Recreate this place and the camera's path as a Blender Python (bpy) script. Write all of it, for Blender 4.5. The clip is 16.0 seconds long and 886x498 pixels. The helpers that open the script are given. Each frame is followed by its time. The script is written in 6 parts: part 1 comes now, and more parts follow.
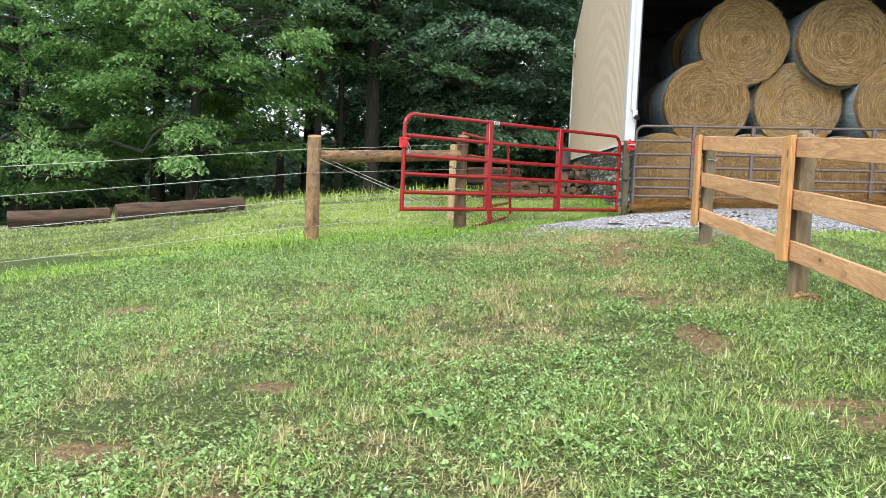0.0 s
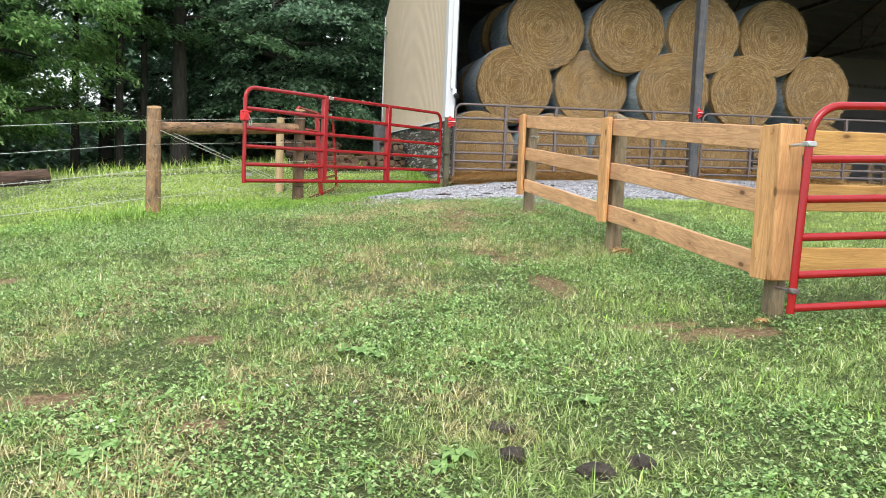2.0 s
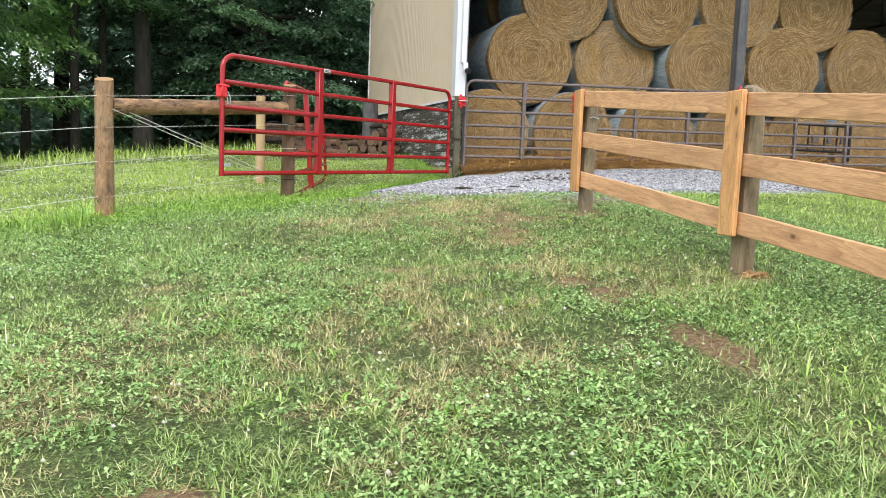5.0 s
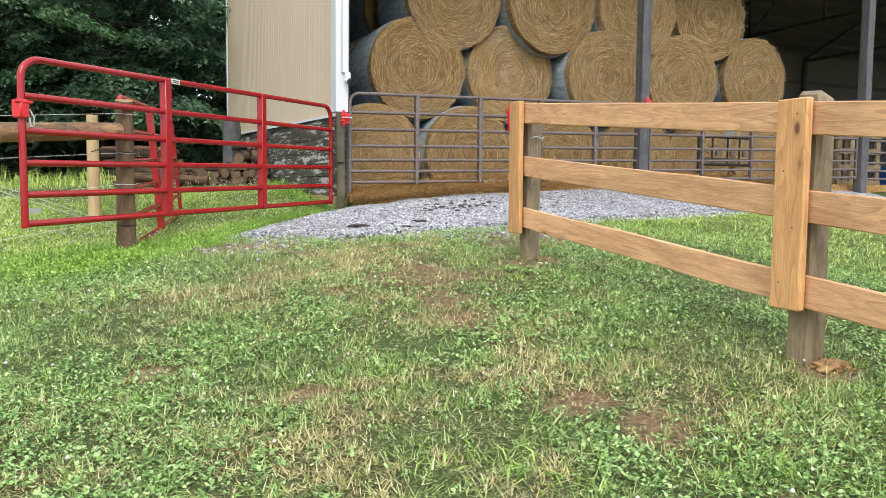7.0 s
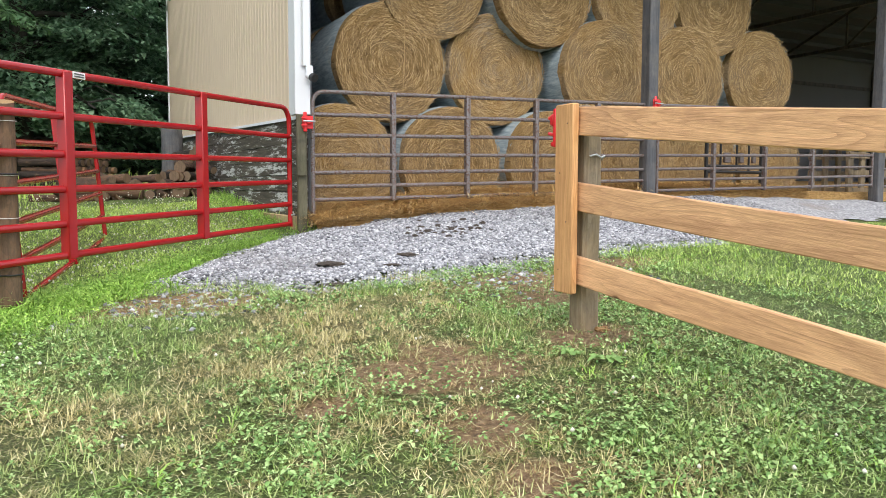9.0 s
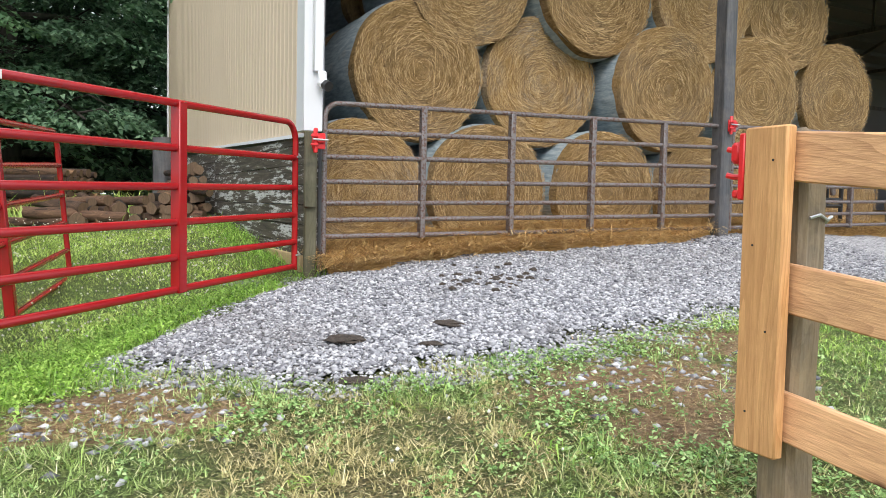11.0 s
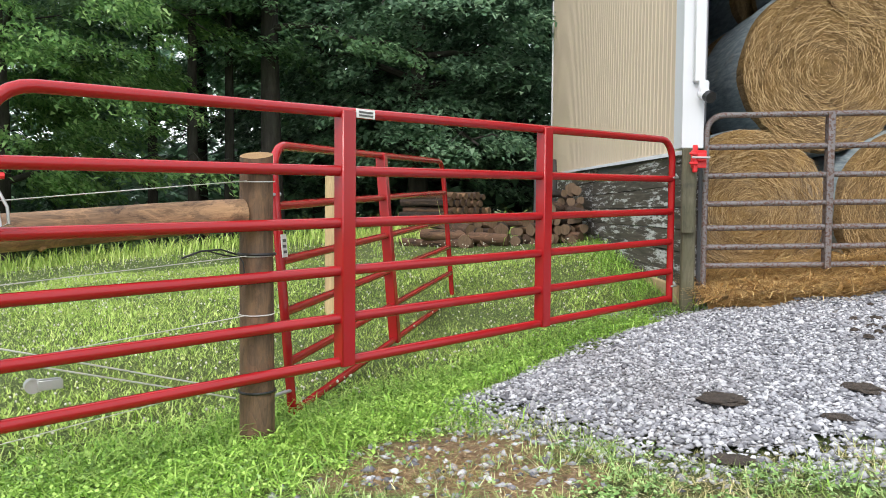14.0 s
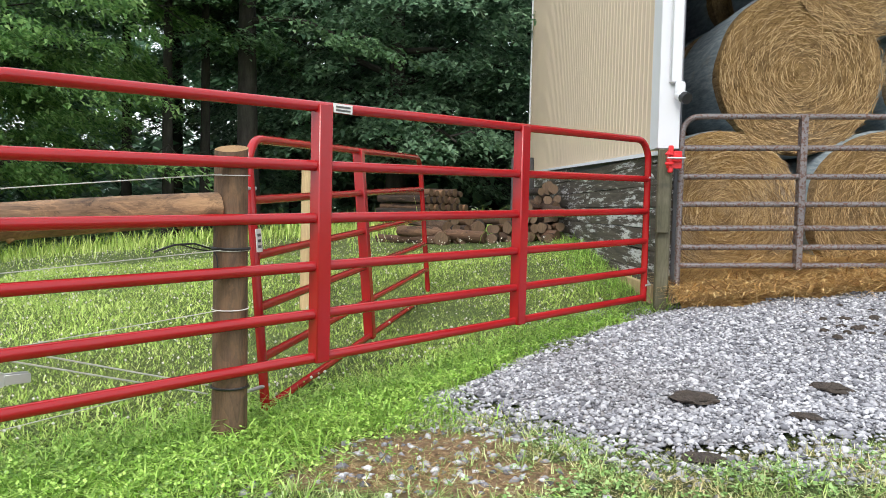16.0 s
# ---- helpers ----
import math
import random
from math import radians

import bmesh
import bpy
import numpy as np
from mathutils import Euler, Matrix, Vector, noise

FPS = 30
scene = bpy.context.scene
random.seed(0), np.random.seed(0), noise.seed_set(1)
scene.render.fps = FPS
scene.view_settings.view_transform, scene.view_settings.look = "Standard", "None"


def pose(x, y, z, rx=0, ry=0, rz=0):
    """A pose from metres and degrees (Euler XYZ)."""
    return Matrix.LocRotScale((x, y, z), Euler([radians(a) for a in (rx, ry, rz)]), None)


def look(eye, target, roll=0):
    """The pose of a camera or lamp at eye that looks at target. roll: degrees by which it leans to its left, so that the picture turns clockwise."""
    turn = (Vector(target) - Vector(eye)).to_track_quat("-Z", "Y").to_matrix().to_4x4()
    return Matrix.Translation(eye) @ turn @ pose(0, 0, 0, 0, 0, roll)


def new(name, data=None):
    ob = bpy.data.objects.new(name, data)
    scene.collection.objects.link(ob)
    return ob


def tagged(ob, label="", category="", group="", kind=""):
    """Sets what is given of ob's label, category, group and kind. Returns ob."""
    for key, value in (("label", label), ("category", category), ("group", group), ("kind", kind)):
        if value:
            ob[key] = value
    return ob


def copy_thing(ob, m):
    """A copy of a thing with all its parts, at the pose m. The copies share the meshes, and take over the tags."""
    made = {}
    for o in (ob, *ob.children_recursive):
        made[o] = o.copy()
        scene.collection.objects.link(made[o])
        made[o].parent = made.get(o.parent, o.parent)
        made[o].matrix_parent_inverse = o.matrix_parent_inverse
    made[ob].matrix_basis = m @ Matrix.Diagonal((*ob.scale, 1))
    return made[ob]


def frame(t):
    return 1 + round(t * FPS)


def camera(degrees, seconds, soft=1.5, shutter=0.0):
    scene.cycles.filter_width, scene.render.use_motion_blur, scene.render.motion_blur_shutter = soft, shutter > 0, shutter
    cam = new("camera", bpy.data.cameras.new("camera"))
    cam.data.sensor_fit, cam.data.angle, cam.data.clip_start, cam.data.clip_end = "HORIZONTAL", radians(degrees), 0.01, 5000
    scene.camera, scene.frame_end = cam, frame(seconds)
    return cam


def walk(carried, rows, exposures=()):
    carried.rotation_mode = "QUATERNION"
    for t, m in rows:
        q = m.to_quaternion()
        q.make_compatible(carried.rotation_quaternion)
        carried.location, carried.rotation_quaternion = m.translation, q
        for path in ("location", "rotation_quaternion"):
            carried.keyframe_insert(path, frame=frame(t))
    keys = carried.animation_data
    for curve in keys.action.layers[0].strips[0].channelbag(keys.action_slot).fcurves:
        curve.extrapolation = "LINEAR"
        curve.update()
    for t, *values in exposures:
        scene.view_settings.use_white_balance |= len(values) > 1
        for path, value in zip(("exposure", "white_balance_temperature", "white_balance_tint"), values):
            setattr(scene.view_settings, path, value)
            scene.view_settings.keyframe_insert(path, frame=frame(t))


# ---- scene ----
cam = camera(60.1, 16.0, soft=0.55)
PATH = [
    (0, (0.188, 0.204, 1.284), (0.088, 2.039, 1.174), 2.5),
    (0.5, (-0.006, -0.007, 1.259), (0.114, 1.824, 1.136), 2.2),
    (1, (-0.287, -0.159, 1.218), (-0.026, 1.656, 1.075), 2.1),
    (1.5, (-0.409, -0.3, 1.229), (-0.062, 1.501, 1.079), 2.2),
    (2, (-0.408, -0.396, 1.226), (-0.028, 1.398, 1.075), 2.4),
    (2.5, (-0.426, -0.337, 1.213), (-0.041, 1.455, 1.045), 2.4),
    (3, (-0.506, -0.058, 1.221), (-0.122, 1.731, 1.031), 2.2),
    (3.2, (-0.529, 0.064, 1.241), (-0.145, 1.853, 1.041), 2.2),
    (5.3, (-0.602, 1.991, 1.341), (-0.141, 3.764, 1.159), 2.0),
    (5.5, (-0.554, 2.179, 1.378), (-0.089, 3.951, 1.21), 1.6),
    (6, (-0.564, 2.638, 1.387), (-0.061, 4.402, 1.252), 1.8),
    (6.5, (-0.497, 3.111, 1.446), (0.147, 4.83, 1.32), 0.8),
    (7, (-0.387, 3.617, 1.487), (0.359, 5.292, 1.342), 0.6),
    (7.5, (-0.316, 4.077, 1.507), (0.483, 5.729, 1.362), 0.7),
    (8, (-0.23, 4.516, 1.579), (0.587, 6.158, 1.428), 0.4),
    (8.5, (-0.079, 4.974, 1.61), (0.747, 6.609, 1.456), -0.1),
    (8.7, (-0.029, 5.138, 1.651), (0.803, 6.772, 1.498), 0.0),
    (10.8, (0.521, 6.925, 1.854), (1.413, 8.532, 1.749), 0.9),
    (11, (0.565, 7.034, 1.884), (1.391, 8.677, 1.774), 1.3),
    (11.5, (0.693, 7.335, 1.934), (1.164, 9.114, 1.851), 1.2),
    (12, (0.767, 7.469, 1.986), (0.931, 9.301, 1.926), 1.5),
    (12.5, (0.776, 7.484, 1.986), (0.81, 9.323, 1.93), 0.7),
    (13, (0.779, 7.489, 1.986), (0.753, 9.327, 1.91), 0.3),
    (13.5, (0.776, 7.481, 1.986), (0.723, 9.318, 1.899), 0.2),
    (14, (0.784, 7.495, 1.987), (0.732, 9.332, 1.894), 0.5),
    (14.5, (0.784, 7.496, 1.987), (0.741, 9.333, 1.888), 0.8),
    (15, (0.786, 7.501, 1.987), (0.76, 9.337, 1.884), 1.1),
    (15.5, (0.788, 7.504, 1.987), (0.778, 9.341, 1.884), 1.3),
    (16, (0.787, 7.502, 1.987), (0.791, 9.34, 1.887), 1.3),
]
walk(cam, [(t, look(eye, target, roll)) for t, eye, target, roll in PATH])

# ---- light: a bright overcast day ----
world = bpy.data.worlds.new("world")
scene.world = world
world.use_nodes = True
wn = world.node_tree.nodes
sky = wn.new("ShaderNodeTexSky")
sky.sky_type = "NISHITA"
sky.sun_disc = False
sky.sun_elevation = radians(52)
sky.sun_rotation = radians(200)
sky.dust_density = 5.0
sky.air_density = 1.0
hazy = wn.new("ShaderNodeMix")
hazy.data_type = "RGBA"
hazy.inputs[0].default_value = 0.7
hazy.inputs[7].default_value = (9.0, 9.4, 10.1, 1)
world.node_tree.links.new(sky.outputs[0], hazy.inputs[6])
world.node_tree.links.new(hazy.outputs[2], wn["Background"].inputs[0])
wn["Background"].inputs[1].default_value = 0.13
sun_data = bpy.data.lights.new("sun", "SUN")
sun_data.energy = 1.3
sun_data.angle = radians(25)
sun_data.color = (1.0, 0.96, 0.90)
sun = new("sun", sun_data)
sun.matrix_world = look((-8, -16, 26), (0, 8, 0))
scene.view_settings.exposure = 0.7


# ---- the lay of the land ----
def ground(x, y):
    """Height of the ground: a slope that climbs to the barn and falls away to the side."""
    x, y = np.clip(np.asarray(x, float), -18, 12), np.clip(np.asarray(y, float), -8, 25)
    z = (0.0706 + 0.07362 * x + 0.07415 * y - 0.001416 * x * x - 0.002452 * x * y + 0.001321 * y * y
         - 0.000186 * x * x * y + 0.000084 * x * y * y - 0.0000711 * y ** 3)
    z = z - 0.12 * np.exp(-((y - 14.3) / 2.2) ** 2) / (1 + np.exp(-(x - 1.8) * 2))
    z = z + 0.07 * np.exp(-((x - 2.4) ** 2 + (y - 8.4) ** 2) / 3)
    # the apron climbs to the barn's open front
    z = z + 0.37 * (1 - np.exp(-np.maximum(x - 2.3, 0) / 2.2)) * np.exp(-((np.minimum(y, 14.2) - 14.2) / 1.4) ** 2)
    # shallow hollow behind the long gate
    z = z - 0.27 * np.exp(-((x - 0.1) / 1.4) ** 2 - ((y - 14.0) / 2.5) ** 2)
    return z


def gz(x, y):
    return float(ground(x, y))


RELIEF_X, RELIEF_Y = np.arange(-20, 16.01, 0.25), np.arange(-8, 30.01, 0.25)
RELIEF = np.array([[noise.noise((x * 0.9, y * 0.9, 0)) * 0.022 + noise.noise((x * 2.7, y * 2.7, 5)) * 0.012 for x in RELIEF_X] for y in RELIEF_Y])
RELIEF[0], RELIEF[-1], RELIEF[:, 0], RELIEF[:, -1] = 0, 0, 0, 0


def lie(x, y):
    """Height of the turf's surface: the ground with its small humps."""
    u, v = np.clip((x + 20) / 0.25, 0, len(RELIEF_X) - 1.001), np.clip((y + 8) / 0.25, 0, len(RELIEF_Y) - 1.001)
    i, j = u.astype(int), v.astype(int)
    u, v = u - i, v - j
    hump = (RELIEF[j, i] * (1 - u) + RELIEF[j, i + 1] * u) * (1 - v) + (RELIEF[j + 1, i] * (1 - u) + RELIEF[j + 1, i + 1] * u) * v
    return ground(x, y) + hump


# ---- materials ----
class Nodes:
    """A short way to write node trees."""

    def __init__(self, name, rough=0.7, metal=0.0):
        self.mat = bpy.data.materials.new(name)
        self.mat.use_nodes = True
        self.tree = self.mat.node_tree
        self.bsdf = self.tree.nodes["Principled BSDF"]
        self.bsdf.inputs["Roughness"].default_value = rough
        self.bsdf.inputs["Metallic"].default_value = metal
        self.pos = self.tree.nodes.new("ShaderNodeTexCoord").outputs["Object"]

    def put(self, kind, **values):
        n = self.tree.nodes.new(kind)
        for k, v in values.items():
            self.feed(v, n.inputs[int(k[1:])] if k[0] == "i" and k[1:].isdigit() else n.inputs[k])
        return n

    def feed(self, v, socket):
        if isinstance(v, bpy.types.NodeSocket):
            self.tree.links.new(v, socket)
        else:
            socket.default_value = v

    def noise(self, scale, detail=4.0, vec=None, rough=0.55, warp=0.0):
        n = self.put("ShaderNodeTexNoise", Vector=vec or self.pos, Scale=scale, Detail=detail, Roughness=rough, Distortion=warp)
        return n.outputs["Fac"]

    def scaled(self, sx, sy, sz, vec=None):
        return self.put("ShaderNodeMapping", Vector=vec or self.pos, Scale=(sx, sy, sz)).outputs[0]

    def ramp(self, fac, stops):
        n = self.tree.nodes.new("ShaderNodeValToRGB")
        self.feed(fac, n.inputs[0])
        while len(n.color_ramp.elements) < len(stops):
            n.color_ramp.elements.new(0.5)
        for e, (p, c) in zip(n.color_ramp.elements, stops):
            e.position, e.color = p, (*c, 1) if len(c) == 3 else c
        return n.outputs[0]

    def mask(self, fac, lo, hi):
        n = self.put("ShaderNodeMapRange", Value=fac)
        n.inputs[1].default_value, n.inputs[2].default_value = lo, hi
        return n.outputs[0]

    def mix(self, fac, a, b):
        n = self.tree.nodes.new("ShaderNodeMix")
        n.data_type = "RGBA"
        self.feed(fac, n.inputs[0])
        self.feed((*a, 1) if isinstance(a, tuple) else a, n.inputs[6])
        self.feed((*b, 1) if isinstance(b, tuple) else b, n.inputs[7])
        return n.outputs[2]

    def calc(self, op, a, b=0.0):
        n = self.tree.nodes.new("ShaderNodeMath")
        n.operation = op
        self.feed(a, n.inputs[0])
        self.feed(b, n.inputs[1])
        return n.outputs[0]

    def tint(self, colour, value, sat=1.0):
        return self.put("ShaderNodeHueSaturation", Saturation=sat, Value=value, Color=colour).outputs[0]

    def island(self):
        return self.tree.nodes.new("ShaderNodeNewGeometry").outputs["Random Per Island"]

    def each(self):
        return self.tree.nodes.new("ShaderNodeObjectInfo").outputs["Random"]

    def done(self, colour, bump=None, strength=0.3, depth=0.01, rough=None):
        self.feed((*colour, 1) if isinstance(colour, tuple) else colour, self.bsdf.inputs["Base Color"])
        if rough is not None:
            self.feed(rough, self.bsdf.inputs["Roughness"])
        if bump is not None:
            b = self.put("ShaderNodeBump", Strength=strength, Distance=depth, Height=bump)
            self.tree.links.new(b.outputs[0], self.bsdf.inputs["Normal"])
        return self.mat


# worn places: x, y and half widths
WORN = ((1.58, 8.45, 0.44, 0.38), (1.45, 7.78, 0.18, 0.22), (1.42, 7.36, 0.16, 0.16), (1.0, 8.24, 0.14, 0.10), (1.34, 6.1, 0.16, 0.12), (1.46, 5.8, 0.16, 0.16),
        (-0.19, 7.27, 0.12, 0.10), (0.39, 6.7, 0.12, 0.10), (2.05, 3.45, 0.38, 0.13), (1.72, 3.68, 0.30, 0.09), (-0.71, 2.72, 0.12, 0.08), (-1.4, 3.14, 0.20, 0.12),
        (-2.5, 5.9, 0.20, 0.15), (-0.83, 3.92, 0.16, 0.10), (0.74, 10.75, 0.45, 0.28), (0.95, 10.42, 0.40, 0.22), (0.45, 10.5, 0.30, 0.15), (3.2, 9.78, 0.75, 0.52),
        (2.85, 9.3, 0.45, 0.28), (4.2, 10.4, 0.60, 0.30), (2.5, 8.5, 0.30, 0.20), (2.5, 5.95, 0.18, 0.14), (1.52, 4.84, 0.14, 0.40))


def land_tones(n):
    """Shared cover of the turf: green, dry and bare patches, by place. Returns (dryness, bareness)."""
    wide = n.noise(0.55, 3.0, rough=0.6)
    mid = n.noise(3.1, 6.0, rough=0.75)
    dry = n.mask(n.calc("ADD", n.calc("MULTIPLY", wide, 0.55), n.calc("MULTIPLY", mid, 0.55)), 0.475, 0.675)
    sep = n.put("ShaderNodeSeparateXYZ", Vector=n.pos)
    # dry belt of turf that runs slantwise up to the end of the board fence
    lane = n.calc("ABSOLUTE", n.calc("SUBTRACT", n.calc("ADD", sep.outputs[0], n.calc("MULTIPLY", n.noise(0.6, 2.0), 1.2)), n.calc("SUBTRACT", n.calc("MULTIPLY", sep.outputs[1], 0.45), 1.75)))
    near = n.mask(lane, 2.4, 0.3)
    field = n.mask(sep.outputs[0], -3.4, -1.2)
    dry = n.calc("MULTIPLY", n.calc("MULTIPLY", dry, n.calc("ADD", 0.26, n.calc("MULTIPLY", near, 0.85))), field)
    return dry


def bare_spots(n):
    """Bare red-brown soil at the places where the turf is worn through."""
    spots = WORN
    sep = n.put("ShaderNodeSeparateXYZ", Vector=n.pos)
    wob = n.calc("MULTIPLY", n.calc("SUBTRACT", n.noise(4.5, 5.0, rough=0.7), 0.5), 1.6)
    wob2 = n.calc("MULTIPLY", n.calc("SUBTRACT", n.noise(5.3, 5.0, n.scaled(1, -1, 1), 0.7), 0.5), 1.6)
    total = None
    for x, y, a, b in spots:
        u = n.calc("ADD", wob, n.calc("DIVIDE", n.calc("SUBTRACT", sep.outputs[0], x), a))
        v = n.calc("ADD", wob2, n.calc("DIVIDE", n.calc("SUBTRACT", sep.outputs[1], y), b))
        q = n.mask(n.calc("ADD", n.calc("MULTIPLY", u, u), n.calc("MULTIPLY", v, v)), 1.6, 0.0)
        total = q if total is None else n.calc("MAXIMUM", total, q)
    return n.mask(n.calc("MULTIPLY", total, n.calc("MULTIPLY", n.noise(7.0, 6.0, rough=0.7), 2.1)), 0.25, 0.7)


def make_turf():
    n = Nodes("turf", 0.95)
    dry = land_tones(n)
    fine = n.noise(60.0, 4.0)
    matted = n.noise(70.0, 5.0, rough=0.85)
    # the darkest greens paint in the shade between the blades
    green = n.ramp(matted, [(0.36, (0.022, 0.033, 0.009)), (0.5, (0.095, 0.15, 0.032)), (0.62, (0.27, 0.38, 0.10))])
    straw = n.ramp(fine, [(0.38, (0.05, 0.036, 0.016)), (0.62, (0.30, 0.235, 0.105))])
    soil = n.ramp(n.noise(30.0, 6.0, rough=0.75), [(0.32, (0.13, 0.08, 0.046)), (0.5, (0.34, 0.215, 0.12)), (0.7, (0.56, 0.39, 0.235))])
    col = n.mix(n.calc("MULTIPLY", dry, 0.75), green, straw)
    col = n.mix(bare_spots(n), col, soil)
    return n.done(col, n.calc("ADD", matted, n.noise(200.0, 2.0)), 1.0, 0.03)


def make_blade(name, greens, straws, dry_share, rough=0.5):
    n = Nodes(name, rough)
    dry = land_tones(n)
    r = n.island()
    green = n.ramp(r, greens)
    straw = n.ramp(r, straws)
    pick = n.mask(n.calc("ADD", n.calc("MULTIPLY", dry, dry_share), n.calc("MULTIPLY", n.noise(37.0, 2.0), 0.5)), 0.45, 0.75)
    col = n.tint(n.mix(pick, green, straw), n.calc("ADD", 0.36, n.calc("ADD", n.calc("MULTIPLY", n.noise(1.1, 3.0), 0.5), n.calc("MULTIPLY", n.noise(13.0, 2.0), 0.85))))
    n.bsdf.inputs["Specular IOR Level"].default_value = 0.4
    n.done(col)
    trans = n.put("ShaderNodeBsdfTranslucent", Color=col)
    both = n.put("ShaderNodeMixShader", i0=0.22, i1=n.bsdf.outputs[0], i2=trans.outputs[0])
    n.tree.links.new(both.outputs[0], n.tree.nodes["Material Output"].inputs[0])
    return n.mat


TURF = make_turf()
BLADE = make_blade("grass_blade", [(0.0, (0.08, 0.125, 0.03)), (0.45, (0.275, 0.415, 0.105)), (0.85, (0.48, 0.62, 0.235)), (1.0, (0.80, 0.77, 0.49))],
                   [(0.0, (0.24, 0.215, 0.085)), (0.6, (0.53, 0.475, 0.225)), (1.0, (0.80, 0.72, 0.44))], 0.95)
MEADOW = make_blade("meadow_blade", [(0.0, (0.22, 0.37, 0.05)), (0.5, (0.42, 0.58, 0.13)), (1.0, (0.62, 0.72, 0.25))],
                    [(0.0, (0.25, 0.25, 0.07)), (1.0, (0.42, 0.40, 0.18))], 0.3)
LUSH = make_blade("lush_blade", [(0.0, (0.11, 0.23, 0.03)), (0.5, (0.28, 0.49, 0.075)), (1.0, (0.50, 0.70, 0.18))],
                  [(0.0, (0.16, 0.24, 0.05)), (1.0, (0.38, 0.42, 0.16))], 0.2)
CLOVER = make_blade("clover_leaf", [(0.0, (0.085, 0.175, 0.045)), (0.5, (0.245, 0.42, 0.125)), (1.0, (0.48, 0.65, 0.28))],
                    [(0.0, (0.12, 0.18, 0.04)), (1.0, (0.26, 0.30, 0.10))], 0.3, 0.6)


def make_leaf(name, stops, rough=0.45):
    n = Nodes(name, rough)
    col = n.tint(n.ramp(n.island(), stops), n.calc("ADD", 0.7, n.calc("MULTIPLY", n.noise(0.5, 2.0), 0.6)))
    n.bsdf.inputs["Specular IOR Level"].default_value = 0.35
    n.done(col)
    out = n.tree.nodes["Material Output"]
    trans = n.put("ShaderNodeBsdfTranslucent", Color=n.tint(col, 1.2))
    both = n.put("ShaderNodeMixShader", i0=0.42, i1=n.bsdf.outputs[0], i2=trans.outputs[0])
    n.tree.links.new(both.outputs[0], out.inputs[0])
    return n.mat


# leaf colours are blued and lifted to stand in for haze and bounced light
LEAF_DARK = make_leaf("oak_leaf", [(0.0, (0.06, 0.125, 0.075)), (0.5, (0.135, 0.25, 0.15)), (1.0, (0.29, 0.44, 0.285))])
LEAF_MID = make_leaf("maple_leaf", [(0.0, (0.06, 0.13, 0.065)), (0.5, (0.13, 0.24, 0.115)), (1.0, (0.23, 0.37, 0.19))])
LEAF_LIGHT = make_leaf("walnut_leaf", [(0.0, (0.09, 0.205, 0.075)), (0.5, (0.205, 0.375, 0.125)), (1.0, (0.37, 0.55, 0.215))])


def make_bark(name, dark, light, along=(1, 1, 0.22)):
    n = Nodes(name, 0.9)
    g = n.noise(9.0, 6.0, n.scaled(*along), 0.7)
    col = n.mix(n.mask(n.noise(1.3, 3.0), 0.45, 0.65), n.ramp(g, [(0.3, dark), (0.65, light)]), n.ramp(g, [(0.3, tuple(c * 0.8 for c in dark)), (0.65, (light[0] * 0.8, light[1] * 0.95, light[2] * 0.8))]))
    return n.done(col, g, 0.9, 0.04)


# standing trees: bark kept near black, with the wood's shade in the colour
SHADED_BARK = make_bark("shaded_tree_bark", (0.013, 0.011, 0.010), (0.055, 0.048, 0.042))
LOG_BARK = make_bark("fallen_log_bark", (0.022, 0.014, 0.011), (0.15, 0.085, 0.06), (0.22, 1.6, 1.6))


